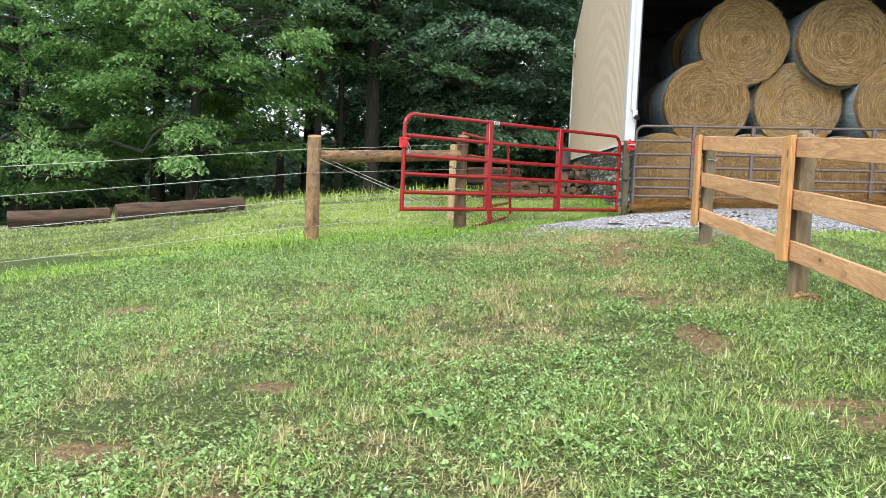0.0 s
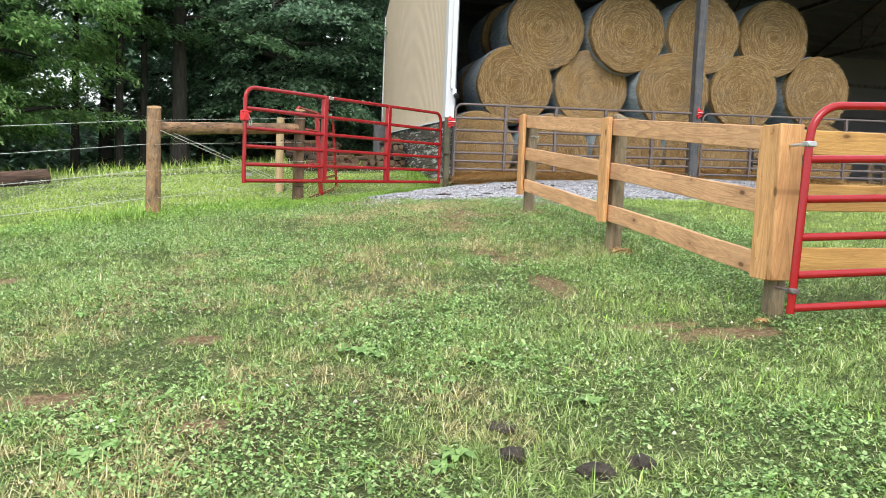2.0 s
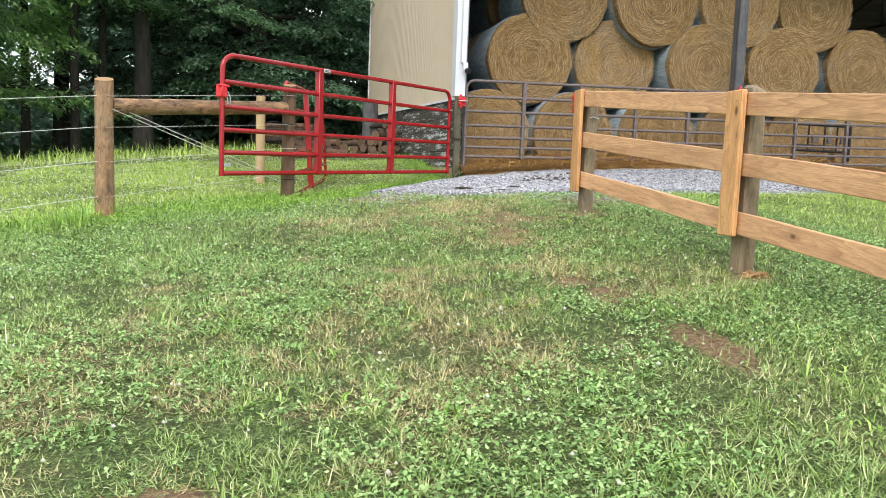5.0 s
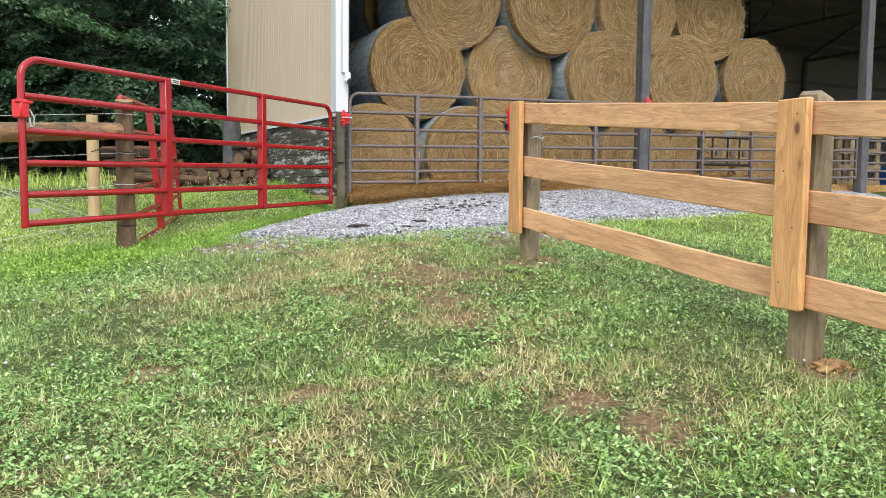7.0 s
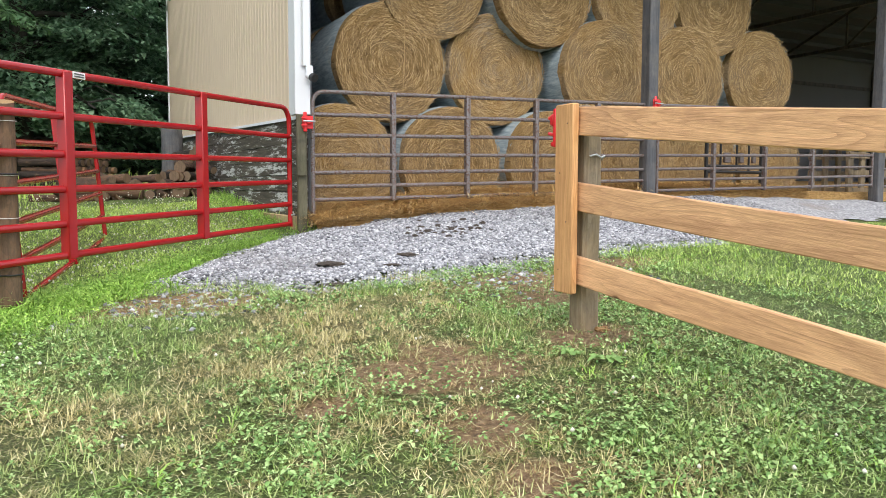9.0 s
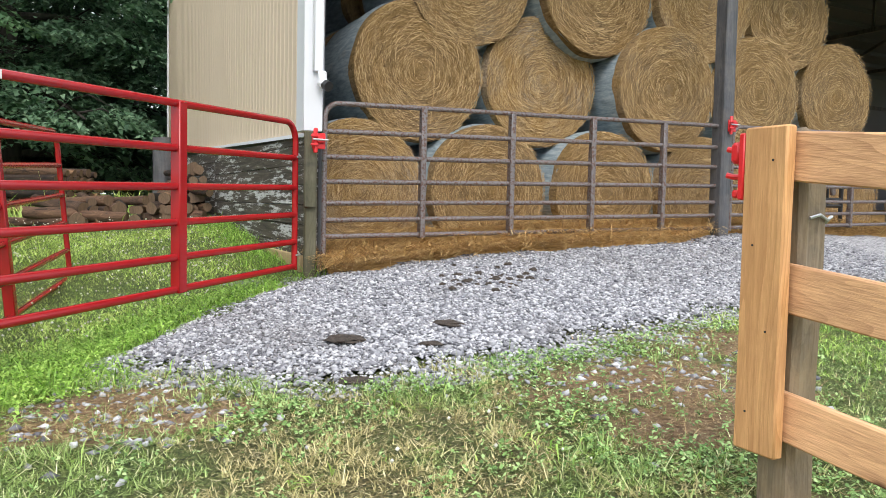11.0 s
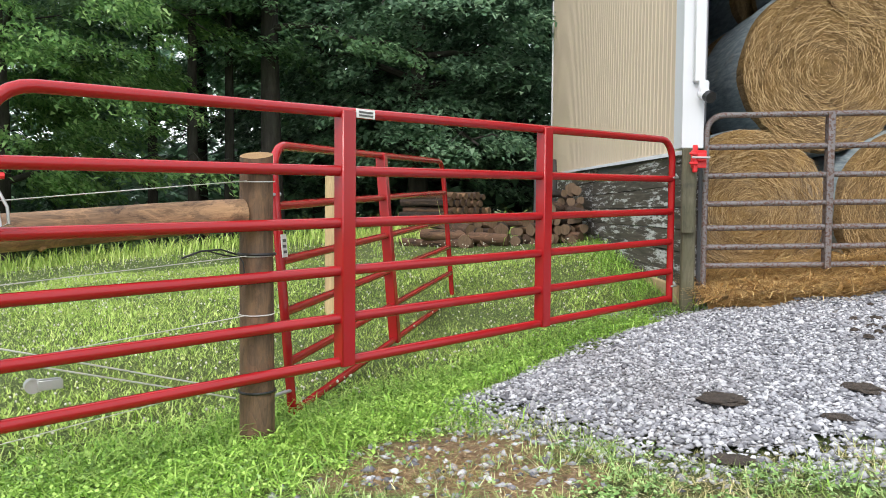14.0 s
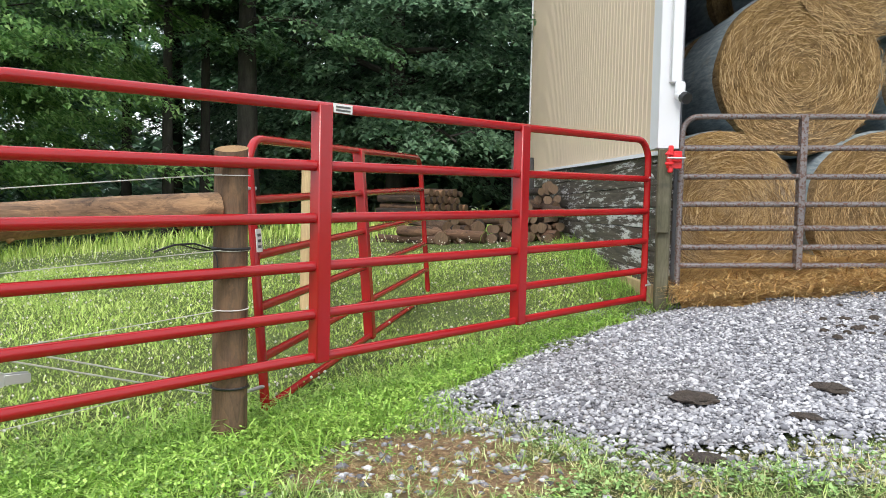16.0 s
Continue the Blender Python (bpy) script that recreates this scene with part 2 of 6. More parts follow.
def make_wood(name, dark, light, axis, ring=22.0, knots=True, rough=0.75, weather=0.0, mottle=0.0):
    """Sawn or peeled timber, grain along the axis given."""
    n = Nodes(name, rough)
    shift = n.put("ShaderNodeVectorMath", i0=n.pos, i1=n.put("ShaderNodeCombineXYZ", X=n.calc("MULTIPLY", n.each(), 31.0), Y=n.calc("MULTIPLY", n.each(), 17.0), Z=n.calc("MULTIPLY", n.each(), 23.0)).outputs[0]).outputs[0]
    stretch = [1.0, 1.0, 1.0]
    stretch[axis] = 0.07
    along = n.scaled(*stretch, vec=shift)
    wave = n.noise(ring, 3.0, along, 0.5, 1.2)
    arch = [1.0, 1.0, 1.0]
    arch[axis] = 0.11
    rings = n.calc("FRACT", n.calc("MULTIPLY", n.noise(ring * 0.36, 1.0, n.scaled(*arch, vec=shift), 0.4, 0.3), 13.0))
    fibre = n.noise(ring * 9, 3.0, along, 0.6)
    g = n.calc("ADD", n.calc("MULTIPLY", wave, 0.45), n.calc("ADD", n.calc("MULTIPLY", n.calc("POWER", rings, 2.5), 0.08), n.calc("MULTIPLY", fibre, 0.50)))
    col = n.ramp(g, [(0.28, light), (0.62, tuple(0.5 * (a + b) for a, b in zip(dark, light))), (0.95, dark)])
    col = n.tint(col, n.calc("ADD", 0.62, n.calc("ADD", n.calc("MULTIPLY", n.noise(2.2, 5.0, shift, 0.65), 0.5), n.calc("MULTIPLY", n.each(), 0.22))))
    col = n.mix(n.calc("MULTIPLY", n.calc("POWER", rings, 3.0), n.calc("MULTIPLY", n.mask(n.noise(1.7, 2.0, shift), 0.35, 0.6), 0.5)), col, tuple(0.75 * a + 0.2 * b for a, b in zip(dark, light)))
    if knots:
        vor = n.put("ShaderNodeTexVoronoi", Vector=n.scaled(*[0.5 if i == axis else 0.0 if i == (1 if axis == 0 else 0) else 1.0 for i in range(3)], vec=shift), Scale=5.0).outputs["Distance"]
        col = n.mix(n.calc("MULTIPLY", n.mask(vor, 0.24, 0.08), 0.5), col, tuple(0.6 * a + 0.25 * b for a, b in zip(dark, light)))
        col = n.mix(n.calc("MULTIPLY", n.mask(vor, 0.10, 0.06), 0.9), col, tuple(c * 0.4 for c in dark))
        # rain stains and handling marks
        stain = n.mask(n.noise(7.0, 5.0, n.scaled(*[0.3 if i == axis else 1.0 for i in range(3)], vec=shift), 0.7), 0.52, 0.70)
        col = n.mix(n.calc("MULTIPLY", stain, 0.45), col, tuple(0.8 * a + 0.12 * b for a, b in zip(dark, light)))
    if weather:
        grey = n.ramp(g, [(0.3, (0.30, 0.26, 0.21)), (0.8, (0.12, 0.10, 0.08))])
        col = n.mix(n.calc("MULTIPLY", n.mask(n.noise(5.0, 6.0, shift, 0.7), 0.42, 0.62), weather), col, grey)
        col = n.tint(col, n.mask(n.noise(11.0, 5.0, along, 0.7), 0.15, 0.5))
    if mottle:
        # scraps of bark and pale scars left by peeling
        scar = n.noise(11.0, 6.0, n.scaled(*[0.45 if i == axis else 1.0 for i in range(3)], vec=shift), 0.75, 0.9)
        col = n.mix(n.calc("MULTIPLY", n.mask(scar, 0.50, 0.60), mottle), col, n.ramp(fibre, [(0.3, light), (0.7, tuple(1.6 * c for c in light))]))
        col = n.mix(n.calc("MULTIPLY", n.mask(scar, 0.45, 0.36), mottle), col, n.ramp(fibre, [(0.3, (0.014, 0.008, 0.006)), (0.7, (0.075, 0.042, 0.025))]))
    return n.done(col, g, 0.5, 0.008)


BOARD_Y = make_wood("fence_board_pine", (0.24, 0.10, 0.042), (0.80, 0.475, 0.25), 1)
BOARD_X = make_wood("fence_board_fresh_pine", (0.30, 0.13, 0.03), (0.66, 0.40, 0.13), 0)
BOARD_Z = make_wood("facing_board_pine", (0.29, 0.115, 0.034), (0.78, 0.44, 0.19), 2)
POST_GREY = make_wood("weathered_post", (0.085, 0.06, 0.034), (0.31, 0.235, 0.14), 2, weather=0.4, mottle=0.25)
POST_ROUND = make_wood("round_post", (0.075, 0.038, 0.02), (0.36, 0.215, 0.11), 2, weather=0.3, mottle=0.6)
POST_DARK = make_wood("wet_round_post", (0.025, 0.014, 0.009), (0.15, 0.085, 0.043), 2, weather=0.12, mottle=0.55)
POST_PALE = make_wood("pale_post", (0.28, 0.19, 0.09), (0.55, 0.41, 0.23), 2)
RAIL_ROUND = make_wood("brace_rail", (0.07, 0.036, 0.02), (0.33, 0.195, 0.10), 0, weather=0.12, mottle=0.9)
POST_GREEN = make_wood("mossy_gate_post", (0.035, 0.036, 0.02), (0.105, 0.10, 0.058), 2, weather=0.15)
END_GRAIN = make_wood("end_grain", (0.17, 0.09, 0.035), (0.42, 0.26, 0.11), 2, ring=60.0, knots=False)
COLUMN = make_wood("barn_column", (0.03, 0.032, 0.037), (0.095, 0.098, 0.11), 2, knots=False, weather=0.2)


def make_whitewash():
    n = Nodes("peeling_whitewash_plank", 0.85)
    shift = n.put("ShaderNodeVectorMath", i0=n.pos, i1=n.put("ShaderNodeCombineXYZ", X=n.calc("MULTIPLY", n.each(), 31.0), Y=n.calc("MULTIPLY", n.each(), 57.0)).outputs[0]).outputs[0]
    grain = n.noise(26.0, 5.0, n.scaled(1, 0.06, 1, shift), 0.65, 0.8)
    wood = n.ramp(grain, [(0.3, (0.022, 0.020, 0.016)), (0.55, (0.075, 0.062, 0.048)), (0.8, (0.17, 0.15, 0.12))])
    flakes = n.noise(9.0, 6.0, n.scaled(1, 0.13, 1, shift), 0.78)
    paint = n.mask(n.calc("ADD", flakes, n.calc("MULTIPLY", grain, 0.35)), 0.70, 0.76)
    col = n.mix(n.calc("MULTIPLY", paint, 0.85), wood, n.ramp(n.noise(15.0, 3.0), [(0.3, (0.40, 0.41, 0.41)), (0.7, (0.66, 0.67, 0.68))]))
    return n.done(col, n.calc("ADD", grain, paint), 0.5, 0.008)


def make_metal_sheet(name, colour, rough=0.45):
    n = Nodes(name, rough)
    streak = n.noise(5.0, 4.0, n.scaled(1, 1, 0.05), 0.6)
    dirt = n.noise(1.2, 4.0)
    col = n.tint(n.mix(n.calc("MULTIPLY", n.mask(streak, 0.5, 0.8), 0.15), colour, tuple(c * 0.72 for c in colour)), n.calc("ADD", 0.93, n.calc("MULTIPLY", dirt, 0.13)))
    return n.done(col, dirt, 0.05, 0.01)


WHITEWASH = make_whitewash()
TAN = make_metal_sheet("tan_painted_steel", (0.64, 0.525, 0.405))
WHITE = make_metal_sheet("white_painted_trim", (0.63, 0.65, 0.69))
# both inner sheets carry the barn's bluish shade in their colour
SHADED_STEEL = make_metal_sheet("shaded_inner_sheet", (0.07, 0.08, 0.105), 0.7)
INNER_SHADED = make_metal_sheet("shaded_inner_wall", (0.115, 0.12, 0.135), 0.7)
ROOF_STEEL = make_metal_sheet("roof_sheet", (0.30, 0.28, 0.26), 0.5)


def make_paint(name, colour, rough, wear, worn, metal=0.0):
    n = Nodes(name, rough, metal)
    blot = n.noise(2.5, 4.0)
    chip = n.mask(n.noise(45.0, 5.0, rough=0.7), wear, wear + 0.05)
    col = n.tint(n.mix(chip, colour, worn), n.calc("ADD", 0.8, n.calc("MULTIPLY", blot, 0.4)))
    drops = n.put("ShaderNodeTexVoronoi", Vector=n.pos, Scale=55.0).outputs["Distance"]
    return n.done(col, n.calc("ADD", n.mask(drops, 0.35, 0.1), chip), 0.12, 0.002, n.calc("ADD", rough - 0.1, n.calc("MULTIPLY", blot, 0.25)))


RED = make_paint("red_enamel", (0.33, 0.009, 0.012), 0.17, 0.72, (0.25, 0.09, 0.07))
RED_LATCH = make_paint("bright_red_enamel", (0.62, 0.02, 0.025), 0.35, 0.75, (0.5, 0.4, 0.38))
GREY_TUBE = make_paint("faded_rusty_tube", (0.165, 0.152, 0.155), 0.42, 0.50, (0.10, 0.052, 0.038), 0.2)
BLACK = make_paint("black_plastic", (0.012, 0.012, 0.013), 0.4, 0.8, (0.03, 0.03, 0.03))
GALV = make_paint("galvanised_steel", (0.55, 0.56, 0.57), 0.4, 0.7, (0.4, 0.4, 0.4), 0.7)
WIRE = make_paint("white_fence_wire", (0.60, 0.60, 0.57), 0.5, 0.7, (0.5, 0.5, 0.5), 0.2)
LABEL = make_paint("paper_label", (0.75, 0.75, 0.73), 0.6, 0.8, (0.6, 0.6, 0.6))
PRINT = make_paint("label_print", (0.10, 0.10, 0.10), 0.6, 0.8, (0.2, 0.2, 0.2))
BLUE = make_paint("blue_paint", (0.02, 0.06, 0.25), 0.5, 0.7, (0.1, 0.1, 0.1))


def make_hay_face():
    n = Nodes("hay_cut_face", 0.85)
    sep = n.put("ShaderNodeSeparateXYZ", Vector=n.pos)
    x, z = sep.outputs[0], sep.outputs[2]
    rad = n.calc("SQRT", n.calc("ADD", n.calc("MULTIPLY", x, x), n.calc("MULTIPLY", z, z)))
    ang = n.calc("ARCTAN2", z, x)
    wob = n.calc("ADD", rad, n.calc("MULTIPLY", n.noise(7.0, 5.0, rough=0.7), 0.13))
    seed = n.calc("MULTIPLY", n.each(), 40.0)
    vec = n.put("ShaderNodeCombineXYZ", X=n.calc("MULTIPLY", wob, 120.0), Y=n.calc("MULTIPLY", ang, 15.0), Z=seed).outputs[0]
    fine = n.noise(1.6, 5.0, vec, 0.75)
    broad = n.noise(0.09, 3.0, vec, 0.6)
    col = n.ramp(fine, [(0.32, (0.07, 0.034, 0.010)), (0.44, (0.26, 0.15, 0.045)), (0.55, (0.45, 0.285, 0.105)), (0.68, (0.76, 0.55, 0.265))])
    col = n.tint(col, n.calc("ADD", 0.22, n.calc("ADD", n.calc("MULTIPLY", broad, 0.8), n.calc("MULTIPLY", n.each(), 0.3))))
    col = n.mix(n.calc("MULTIPLY", n.mask(n.noise(1.6, 3.0, n.put("ShaderNodeVectorMath", i0=n.pos, i1=n.put("ShaderNodeCombineXYZ", X=seed, Y=seed).outputs[0]).outputs[0]), 0.45, 0.70), n.calc("ADD", 0.3, n.calc("MULTIPLY", n.each(), 0.5))), col, n.tint(col, 0.85, 0.4))
    return n.done(col, n.calc("ADD", fine, broad), 0.8, 0.02)


def make_net():
    n = Nodes("blue_grey_net_wrap", 0.8)
    fine = n.noise(30.0, 4.0, n.scaled(1, 0.15, 1), 0.7)
    weave = n.noise(160.0, 2.0)
    col = n.ramp(fine, [(0.3, (0.16, 0.215, 0.25)), (0.55, (0.31, 0.385, 0.43)), (0.75, (0.50, 0.55, 0.57))])
    hay = n.mask(n.noise(2.2, 4.0), 0.58, 0.75)
    col = n.mix(n.calc("MULTIPLY", hay, 0.6), col, n.ramp(fine, [(0.3, (0.17, 0.12, 0.06)), (0.7, (0.42, 0.33, 0.19))]))
    return n.done(col, n.calc("ADD", fine, weave), 0.6, 0.015)


def make_straw(name, stops):
    n = Nodes(name, 0.7)
    return n.done(n.ramp(n.island(), stops))


HAY = make_hay_face()
NET = make_net()
STRAND = make_straw("hay_strand", [(0.0, (0.11, 0.06, 0.02)), (0.4, (0.33, 0.205, 0.078)), (1.0, (0.66, 0.48, 0.25))])
FLOOR_STRAW = make_straw("fallen_straw", [(0.0, (0.24, 0.125, 0.04)), (0.5, (0.62, 0.39, 0.14)), (1.0, (0.86, 0.66, 0.32))])


def make_litter():
    n = Nodes("straw_litter", 0.9)
    f = n.noise(30.0, 7.0, n.scaled(0.35, 1.5, 1), 0.8)
    col = n.ramp(f, [(0.3, (0.18, 0.095, 0.03)), (0.5, (0.54, 0.32, 0.11)), (0.7, (0.82, 0.57, 0.24))])
    return n.done(col, f, 1.0, 0.04)


def make_gravel_bed():
    n = Nodes("gravel_bed", 0.9)
    vor = n.put("ShaderNodeTexVoronoi", Vector=n.pos, Scale=40.0)
    col = n.ramp(vor.outputs["Color"], [(0.2, (0.17, 0.17, 0.18)), (0.6, (0.34, 0.342, 0.36)), (0.9, (0.54, 0.545, 0.565))])
    col = n.mix(n.mask(n.noise(1.0, 3.0), 0.55, 0.75), col, (0.24, 0.21, 0.185))
    return n.done(col, vor.outputs["Distance"], 0.6, 0.02)


def make_stone():
    n = Nodes("crushed_limestone", 0.85)
    col = n.ramp(n.island(), [(0.0, (0.09, 0.092, 0.107)), (0.2, (0.22, 0.225, 0.248)), (0.6, (0.35, 0.357, 0.384)), (1.0, (0.62, 0.63, 0.655))])
    dirt = n.mask(n.noise(0.9, 4.0), 0.52, 0.72)
    col = n.mix(n.calc("MULTIPLY", dirt, 0.30), n.tint(col, n.calc("ADD", 0.8, n.calc("MULTIPLY", n.noise(40.0, 3.0), 0.4))), (0.16, 0.14, 0.125))
    return n.done(col, n.noise(90.0, 3.0), 0.4, 0.004)


def make_single_stone():
    n = Nodes("single_limestone", 0.85)
    col = n.ramp(n.each(), [(0.0, (0.14, 0.143, 0.16)), (0.4, (0.33, 0.337, 0.365)), (1.0, (0.68, 0.69, 0.72))])
    return n.done(n.tint(col, n.calc("ADD", 0.75, n.calc("MULTIPLY", n.noise(2.0, 4.0), 0.5))), n.noise(3.0, 4.0), 0.4, 0.3)


STONE_EACH = make_single_stone()


def make_dung():
    n = Nodes("cow_dung", 0.8)
    f = n.noise(35.0, 6.0, rough=0.75)
    return n.done(n.ramp(f, [(0.3, (0.022, 0.017, 0.013)), (0.7, (0.11, 0.085, 0.066))]), f, 1.0, 0.03)


def make_petal():
    n = Nodes("clover_blossom", 0.7)
    return n.done(n.ramp(n.island(), [(0.0, (0.45, 0.44, 0.34)), (1.0, (0.78, 0.77, 0.70))]))


LITTER, GRAVEL, STONE, DUNG, PETAL = make_litter(), make_gravel_bed(), make_stone(), make_dung(), make_petal()


# ---- small modelling tools ----
def mesh_of(name, bm, material, smooth=True):
    me = bpy.data.meshes.new(name)
    bm.normal_update()
    bm.to_mesh(me)
    bm.free()
    for m in material if isinstance(material, (list, tuple)) else [material]:
        me.materials.append(m)
    if smooth:
        me.polygons.foreach_set("use_smooth", [True] * len(me.polygons))
        me.set_sharp_from_angle(angle=radians(40))
    return me


def part(name, bm, material, parent=None, label="", smooth=True):
    """Links a bmesh as one mesh object, under a thing or a part."""
    ob = new(name, mesh_of(name, bm, material, smooth))
    ob.parent = parent
    return tagged(ob, label)


def thing(name, label, category, m=None, group="", kind=""):
    ob = tagged(new(name), label, category, group, kind)
    ob.empty_display_size = 0.2
    if m is not None:
        ob.matrix_basis = m
    return ob


def box(bm, x0, y0, z0, x1, y1, z1, bevel=0.004, rough=0.0, seed=0):
    """Adds a bevelled box from corner to corner, its long edges slightly uneven."""
    size = (x1 - x0, y1 - y0, z1 - z0)
    own = bmesh.new()
    bmesh.ops.create_cube(own, size=1.0, matrix=Matrix.Translation(((x0 + x1) / 2, (y0 + y1) / 2, (z0 + z1) / 2)) @ Matrix.Diagonal((*size, 1)))
    if rough:
        ax = max(range(3), key=lambda a: size[a])
        edges = [e for e in own.edges if abs((e.verts[0].co - e.verts[1].co)[ax]) > 0.5 * size[ax]]
        bmesh.ops.subdivide_edges(own, edges=edges, cuts=7, use_grid_fill=True)
        for v in own.verts:
            d = noise.noise_vector(v.co * 2.3 + Vector((seed * 7.1, seed * 3.3, seed))) * rough
            d[ax] = 0
            v.co += d
    if bevel:
        bmesh.ops.bevel(own, geom=[e for e in own.edges if e.calc_face_angle(0) > 1.0], offset=bevel, segments=1, affect="EDGES")
    me = bpy.data.meshes.new("box")
    own.to_mesh(me)
    own.free()
    bm.from_mesh(me)
    bpy.data.meshes.remove(me)
    return bm


def tube(bm, points, r, sides=10, closed_ends=True, r_end=None):
    """A round tube along a line of points."""
    pts = [Vector(p) for p in points]
    rings = []
    up = None
    for i, p in enumerate(pts):
        d = (pts[min(i + 1, len(pts) - 1)] - pts[max(i - 1, 0)]).normalized()
        if up is None:
            up = d.orthogonal().normalized()
        up = (up - d * up.dot(d)).normalized()
        side = d.cross(up)
        q = r if r_end is None else r + (r_end - r) * i / (len(pts) - 1)
        rings.append([bm.verts.new(p + (up * math.cos(2 * math.pi * k / sides) + side * math.sin(2 * math.pi * k / sides)) * q) for k in range(sides)])
    for a, b in zip(rings, rings[1:]):
        for k in range(sides):
            bm.faces.new((a[k], a[(k + 1) % sides], b[(k + 1) % sides], b[k]))
    if closed_ends:
        bm.faces.new(rings[0][::-1])
        bm.faces.new(rings[-1])
    return bm


def arc(cx, cz, r, a0, a1, steps=6):
    return [(cx + r * math.cos(radians(a0 + (a1 - a0) * i / steps)), 0, cz + r * math.sin(radians(a0 + (a1 - a0) * i / steps))) for i in range(steps + 1)]


def log_mesh(bm, length, r, r2, seed, sides=18, rings=10, bump=0.06, axis="z"):
    """A round log with a wavy girth, from 0 to length on its axis, ends as separate faces of material 1."""
    loops = []
    for i in range(rings + 1):
        h = length * i / rings
        rr = r + (r2 - r) * i / rings
        loop = []
        for k in range(sides):
            a = 2 * math.pi * k / sides
            q = rr * (1 + bump * noise.noise(Vector((math.cos(a) * 1.3 + seed * 5, math.sin(a) * 1.3, h * 1.6 + seed))))
            p = (q * math.cos(a), q * math.sin(a), h)
            if axis == "x":
                p = (h, q * math.cos(a), q * math.sin(a))
            loop.append(bm.verts.new(p))
        loops.append(loop)
    for a, b in zip(loops, loops[1:]):
        for k in range(sides):
            bm.faces.new((a[k], a[(k + 1) % sides], b[(k + 1) % sides], b[k]))
    for loop in (loops[0][::-1], loops[-1]):
        f = bm.faces.new(loop)
        f.material_index = 1
        ins = bmesh.ops.inset_individual(bm, faces=[f], thickness=r * 0.08, depth=r * 0.03)
    return bm


def soup(name, verts, faces, material, label, category, parent=None, kind="stuff"):
    """One mesh from arrays of vertices and triangles or quads."""
    me = bpy.data.meshes.new(name)
    verts = np.ascontiguousarray(verts, dtype=np.float32)
    faces = np.ascontiguousarray(faces, dtype=np.int32)
    k = faces.shape[1]
    me.vertices.add(len(verts))
    me.vertices.foreach_set("co", verts.ravel())
    me.loops.add(faces.size)
    me.loops.foreach_set("vertex_index", faces.ravel())
    me.polygons.add(len(faces))
    me.polygons.foreach_set("loop_start", np.arange(len(faces), dtype=np.int32) * k)
    me.update(calc_edges=True)
    me.materials.append(material)
    ob = new(name, me)
    ob.parent = parent
    return tagged(ob, label, category, "", kind)


# ---- the ground ----
def build_ground():
    xs = np.concatenate([[-900, -300, -100, -50, -30], RELIEF_X, [20, 30, 50, 100, 300, 900]])
    ys = np.concatenate([[-900, -300, -100, -40, -15], RELIEF_Y, [35, 50, 100, 300, 900]])
    X, Y = np.meshgrid(xs, ys)
    Z = lie(X, Y)
    V = np.stack([X, Y, Z], -1).reshape(-1, 3)
    w = len(xs)
    idx = np.arange(len(ys) * w).reshape(len(ys), w)
    F = np.stack([idx[:-1, :-1], idx[:-1, 1:], idx[1:, 1:], idx[1:, :-1]], -1).reshape(-1, 4)
    ob = soup("ground", V, F, TURF, "grassy pasture sloping up to the barn with worn dry patches", "ground", kind="structure")
    ob.data.polygons.foreach_set("use_smooth", [True] * len(ob.data.polygons))


build_ground()

# ---- the barn ----
BX, FRONT, BACK, FAR = 2.64, 13.75, 24.15, 33.0   # corner of the gable wall, front, back, far end
EAVE, RIDGE_Y, RIDGE_Z = 6.45, 18.95, 8.62
SILL = 2.5      # where the steel siding starts over the planks


def roof_z(y):
    return EAVE + (RIDGE_Z - EAVE) * (1 - abs(y - RIDGE_Y) / (RIDGE_Y - FRONT))


